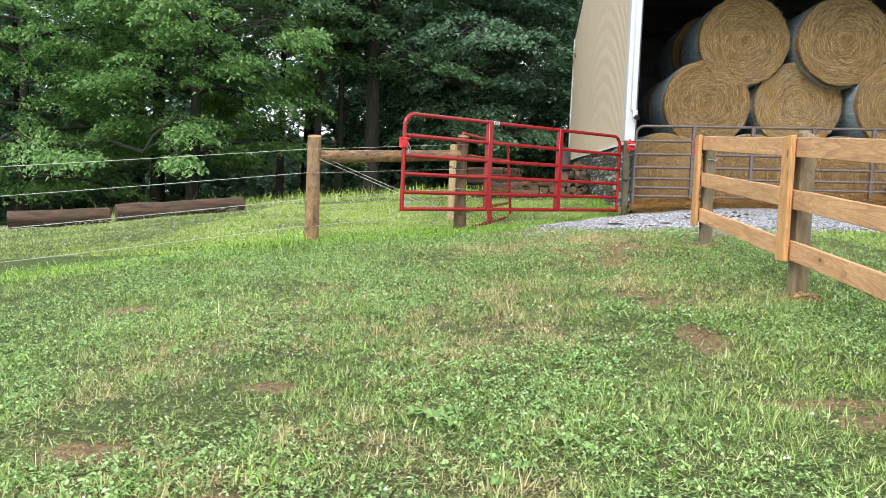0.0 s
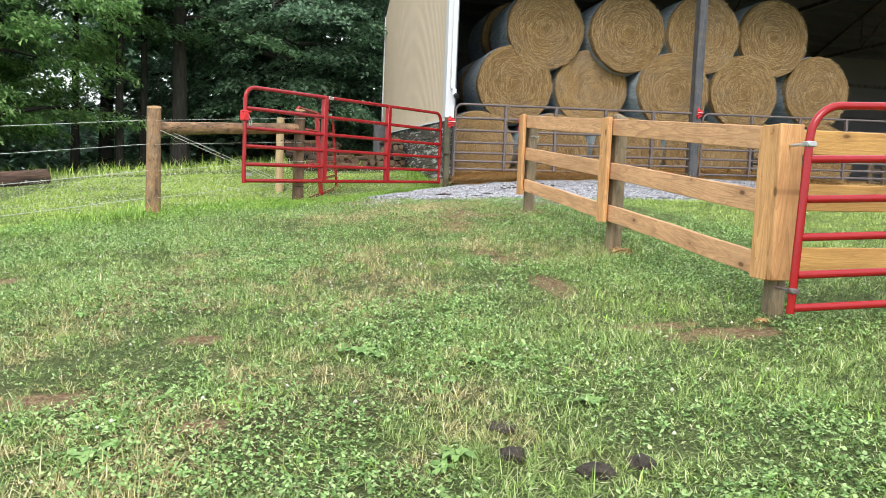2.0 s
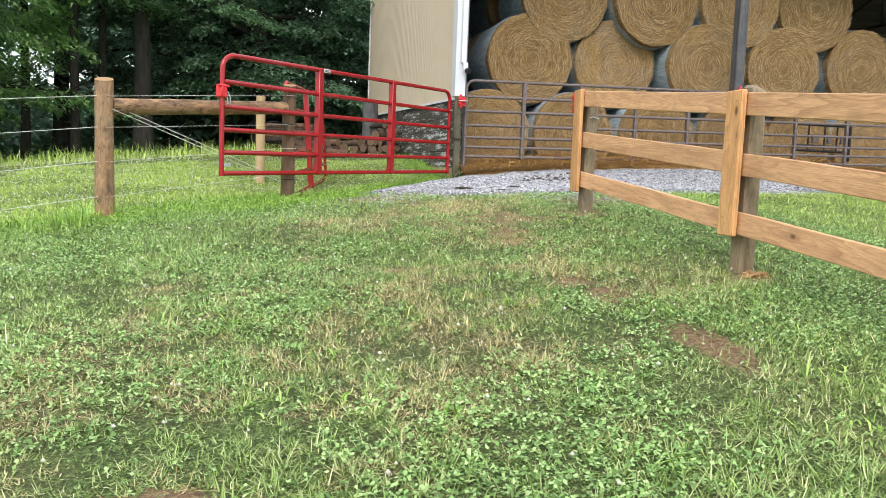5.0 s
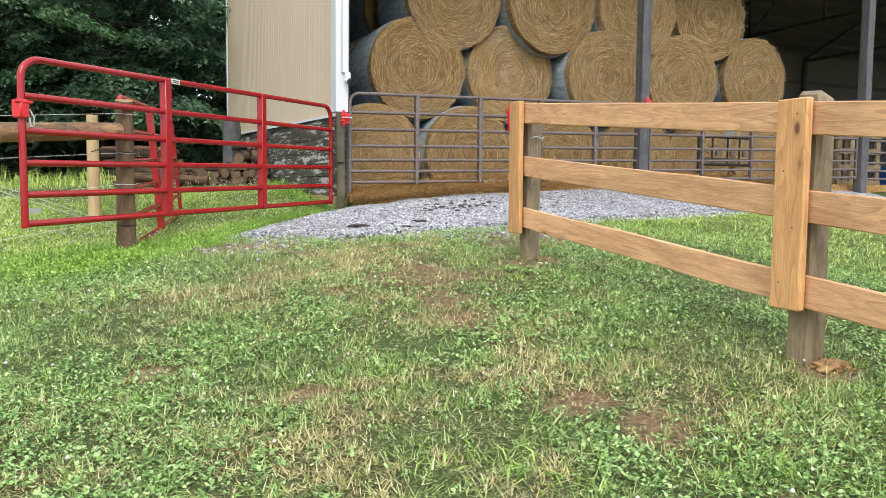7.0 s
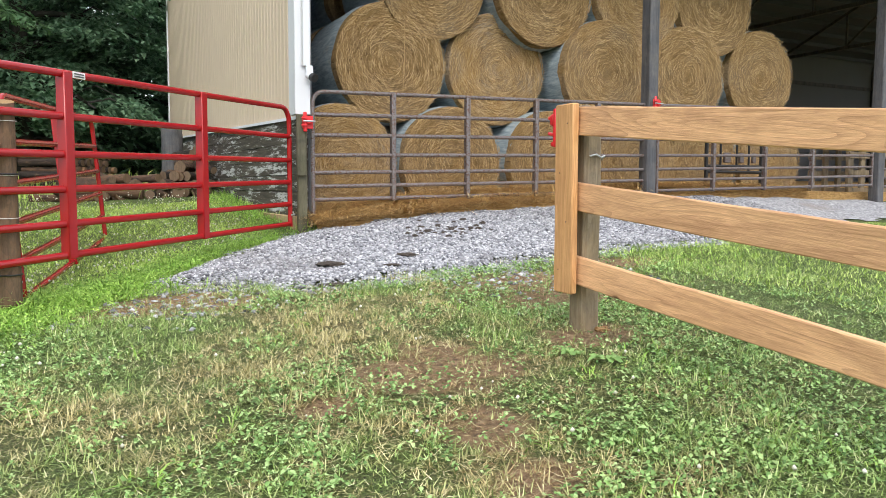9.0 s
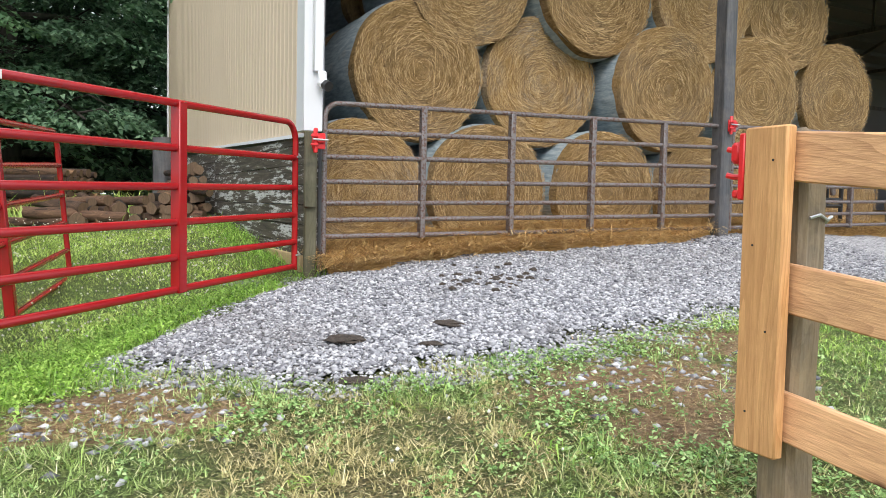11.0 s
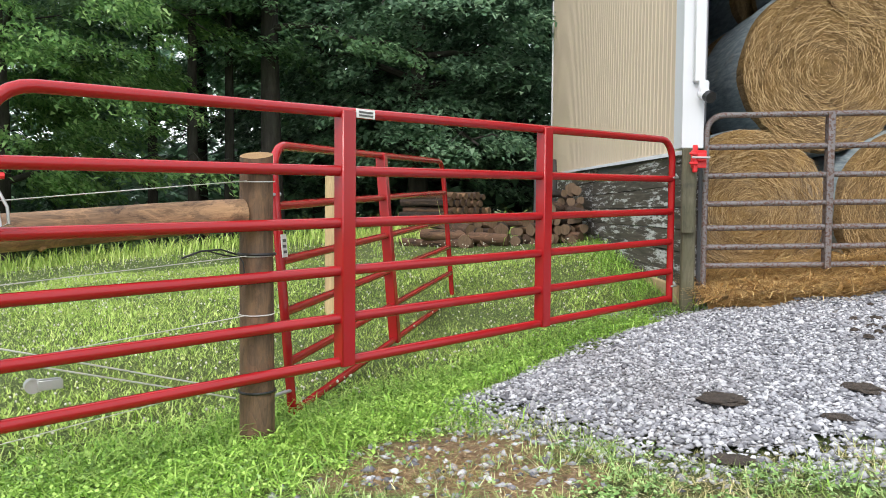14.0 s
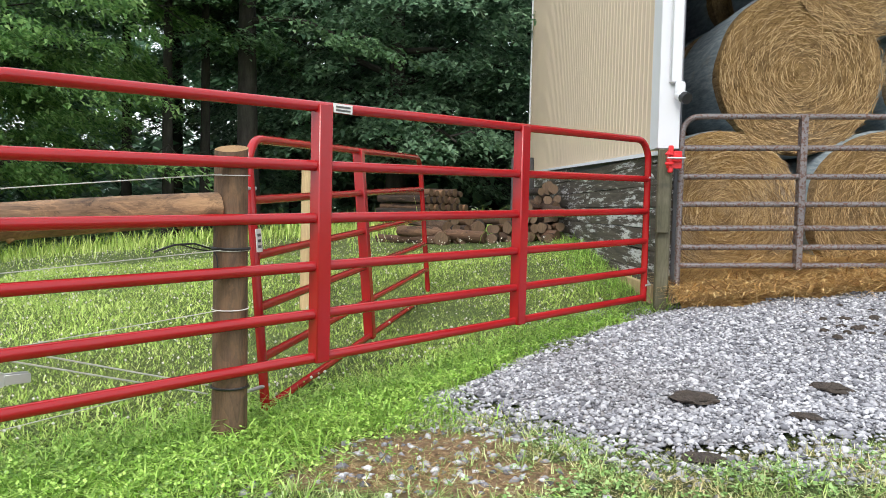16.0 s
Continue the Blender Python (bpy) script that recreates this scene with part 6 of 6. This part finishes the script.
def build_woods():
    oak = tree("oak_tree", "tall dark green broadleaf tree at the edge of the woods", -0.4, 26.9, 12.0, 0.28, 4.1, 1.3, LEAF_DARK, 0.125, 340, 175, 1)
    maple = tree("maple_tree", "mid green broadleaf tree with hanging branches in the woods", 3.4, 28.2, 12.5, 0.26, 4.3, 1.2, LEAF_DARK, 0.125, 340, 165, 2)
    slim = tree("slim_tree", "slim straight tree with a high thin crown", -5.25, 24.4, 14.0, 0.13, 2.4, 4.8, LEAF_MID, 0.11, 130, 120, 3)
    thick = tree("old_tree", "thick dark trunk with few low branches", -3.55, 24.6, 15.0, 0.26, 3.4, 5.0, LEAF_MID, 0.115, 150, 130, 4)
    walnut = tree("walnut_tree", "bright yellow-green walnut tree with feathered leaves", -8.7, 22.9, 11.5, 0.2, 4.3, 1.7, LEAF_LIGHT, 0.125, 330, 240, 5, 0.27, 0.8)
    walnut_b = tree("walnut_tree", "light green feather-leaved tree beside the fallen logs", -13.8, 22.6, 11.5, 0.2, 4.4, 1.6, LEAF_LIGHT, 0.125, 330, 200, 6, 0.27, 0.8)
    spots = ((maple, -13.2, 29.0, 130, 1.05), (oak, -18.2, 26.5, 210, 1.0), (oak, 2.6, 33.5, 160, 1.15), (maple, -1.2, 34.0, 250, 1.15),
             (slim, -4.75, 25.4, 100, 1.0), (slim, -7.0, 26.4, 200, 1.05), (thick, -11.2, 26.2, 60, 1.0), (slim, -15.8, 25.4, 300, 1.0), (thick, -6.4, 28.0, 190, 1.0),
             (maple, -3.3, 29.2, 20, 0.9))
    for src, x, y, turn, k in spots:
        ob = copy_thing(src, pose(x, y, gz(x, y) - 0.1, 0, 0, turn))
        ob.scale = (k, k, k)
    # dense undergrowth that closes the view between the trunks
    rng = np.random.default_rng(77)
    n = 26000
    x, y = rng.uniform(-34, 9, n), rng.uniform(27, 42, n)
    top = 1.2 + 2.2 * (patch(x, y, 0.25, 8) + 0.7)
    z = ground(x, y) + top * rng.uniform(0.02, 1, n)
    V, F = leaf_spray(rng, np.stack([x, y, z], -1), np.array([0.25, 0.25, 0.15]), 1, 0.36, 0.3)
    soup("undergrowth", V, F, LEAF_DARK, "dark tangled undergrowth inside the woods", "bushes")
    n = 52000
    x, y = rng.uniform(-60, 22, n), rng.uniform(44, 52, n)
    z = ground(x, y) + rng.uniform(0, 1, n) ** 0.85 * (12 + 5 * patch(x, y, 0.12, 5))
    keep = np.array([noise.noise((a * 0.42, 0, c * 0.42)) for a, c in zip(x, z)]) < np.where(z > 4.0, 0.02, 0.5)
    x, y, z = x[keep], y[keep], z[keep]
    V, F = leaf_spray(rng, np.stack([x, y, z], -1), np.array([0.4, 0.4, 0.3]), 1, 0.75, 0.3)
    soup("far_woods", V, F, LEAF_DARK, "far dark foliage deep in the woods", "woods")


build_woods()


# ---- things in the far barn bays ----
def hay_feeder():
    base = gz(10.4, 14.3) + 0.05
    top = 2.46 - base
    ob = thing("hay_feeder", "dark steel feeder rack standing in the second barn bay", "feeder", pose(9.95, 14.3, base))
    for x in (-0.62, 0.62):
        bm = bmesh.new()
        tube(bm, [(x, 0, 0), (x, 0, top)], 0.03, 8)
        part("upright", bm, BLACK, ob)
    for x in (-0.31, 0.05, 0.33):
        bm = bmesh.new()
        tube(bm, [(x, 0, top - 0.49), (x, 0, top)], 0.018, 8)
        part("slat", bm, BLACK, ob)
    for z in (top - 0.49, top - 0.40, top):
        bm = bmesh.new()
        tube(bm, [(-0.64, 0, z), (0.64, 0, z)], 0.026, 8)
        part("bar", bm, BLACK, ob)
    for x, w in ((-0.14, 0.07), (0.18, 0.05), (0.47, 0.04)):
        bm = bmesh.new()
        box(bm, x - w, 0.0, top - 0.34, x + w, 0.05, top - 0.18, 0.01)
        part("steel_plate", bm, GREY_TUBE, ob, "dull steel plate")


def bay_clutter():
    base = gz(14.9, 14.5) + 0.05
    bm = bmesh.new()
    box(bm, -0.4, -0.3, 0, 0.4, 0.3, 2.02 - base, 0.03)
    tub = part("feed_tub", bm, BLUE)
    tub.matrix_basis = pose(15.0, 14.5, base)
    tagged(tub, "blue plastic feed tub in the third barn bay", "tub")
    crate = thing("wooden_crate", "tall yellow wooden crate standing behind the blue tub", "crate", pose(16.2, 15.1, gz(14, 15.3) + 0.05))
    for k in range(6):
        bm = bmesh.new()
        box(bm, -0.5, -0.02, 0.02 + k * 0.2, 0.5, 0.02, 0.2 + k * 0.2, 0.006)
        part("slat", bm, BOARD_X, crate)
    for x in (-0.46, 0.46):
        bm = bmesh.new()
        box(bm, x - 0.04, 0.0205, 0, x + 0.04, 0.07, 1.24, 0.006)
        part("batten", bm, BOARD_Z, crate)
    # slatted bin with dark openings at the end of the second bay
    base = gz(13.6, 14.5) + 0.05
    height = 2.72 - base
    crib = thing("slatted_bin", "grey weathered wooden bin with dark square openings", "bin", pose(13.6, 14.42, base))
    for x in (-0.56, -0.19, 0.19, 0.56):
        for y in (0.0, 0.75):
            bm = bmesh.new()
            box(bm, x - 0.06, y, 0, x + 0.06, y + 0.06, height, 0.006)
            part("upright", bm, POST_GREY, crib)
    for k in range(4):
        z = height - 0.09 - k * 0.32
        for y in (-0.025, 0.812):
            bm = bmesh.new()
            box(bm, -0.62, y, z - 0.05, 0.62, y + 0.023, z + 0.06, 0.004)
            part("slat", bm, POST_GREY, crib)
    bm = bmesh.new()
    box(bm, -0.62, -0.02, height + 0.001, 0.62, 0.83, height + 0.03, 0.005)
    part("lid", bm, POST_GREY, crib)


hay_feeder()
bay_clutter()


# ---- last small things ----
SOIL = Nodes("orange_subsoil", 0.95)
SOIL = SOIL.done(SOIL.ramp(SOIL.noise(28.0, 5.0), [(0.3, (0.22, 0.115, 0.045)), (0.7, (0.50, 0.30, 0.13))]), SOIL.noise(28.0, 5.0), 1.0, 0.02)


def soil_mound(x, y, r, seed):
    """Spoil left beside a new post: a low crumbly heap."""
    bm = bmesh.new()
    bmesh.ops.create_icosphere(bm, subdivisions=3, radius=1.0)
    for v in bm.verts:
        k = 1 + 0.5 * noise.noise(v.co * 2.1 + Vector((seed, 0, 0))) + 0.2 * noise.noise(v.co * 6 + Vector((0, seed, 0)))
        v.co = Vector((v.co.x * k * r, v.co.y * k * r * 0.7, max(v.co.z, -0.3) * k * r * 0.42))
    ob = part("soil_mound", bm, SOIL)
    ob.matrix_basis = pose(x, y, gz(x, y) + 0.005, 0, 0, seed * 40)
    tagged(ob, "small heap of orange subsoil at a fence post's foot", "soil", "post-hole spoil")


for i, (x, y, r) in enumerate(((2.56, 6.0, 0.085), (2.63, 5.99, 0.065), (2.61, 8.54, 0.045), (2.40, 3.62, 0.05))):
    soil_mound(x, y, r, i + 1.5)


def loose_twine():
    """Pale twine hanging over the cut faces, and stray wisps of hay."""
    for x, z0, z1, y in ((4.42, 4.22, 2.78, 14.975),):
        bm = bmesh.new()
        pts = [Vector((x + 0.012 * math.sin(t * 5 + x) - 0.07 * t, y - 0.02 - 0.012 * math.sin(t * 3), z0 + (z1 - z0) * t)) for t in [k / 12 for k in range(13)]]
        tube(bm, pts, 0.0032, 5)
        tagged(part("baling_twine", bm, STRAND), "straw-coloured loose twine hanging over a hay bale", "twine")


loose_twine()


def single_stones():
    """The stones nearest the way, each by itself, on the gravel bed."""
    bed = bpy.data.objects["gravel_bed"]
    rng = random.Random(23)
    shapes = []
    for k in range(6):
        bm = bmesh.new()
        bmesh.ops.create_icosphere(bm, subdivisions=1, radius=1.0)
        for v in bm.verts:
            v.co *= rng.uniform(0.65, 1.15)
            v.co = Vector((v.co.x * 1.25, v.co.y * 0.9, v.co.z * 0.7))
        bmesh.ops.dissolve_degenerate(bm, dist=0.01, edges=bm.edges)
        shapes.append(mesh_of("stone", bm, STONE_EACH, False))
    made = 0
    while made < 280:
        x, y = rng.uniform(0.7, 3.4), rng.uniform(10.1, 12.0)
        inside = float(on_apron(x, y))
        if inside < -0.25 or inside > 1.0:
            continue
        size = rng.uniform(0.011, 0.018)
        ob = new("stone", rng.choice(shapes))
        ob.parent = bed
        ob.matrix_basis = pose(x, y, gz(x, y) + min(0.033, max(0.0, (inside + 0.256 * noise.noise((x * 2.1, y * 2.1, 1))) * 0.16)) + size * 0.35, rng.uniform(-30, 30), rng.uniform(-30, 30), rng.uniform(0, 360)) @ Matrix.Scale(size, 4)
        made += 1


single_stones()
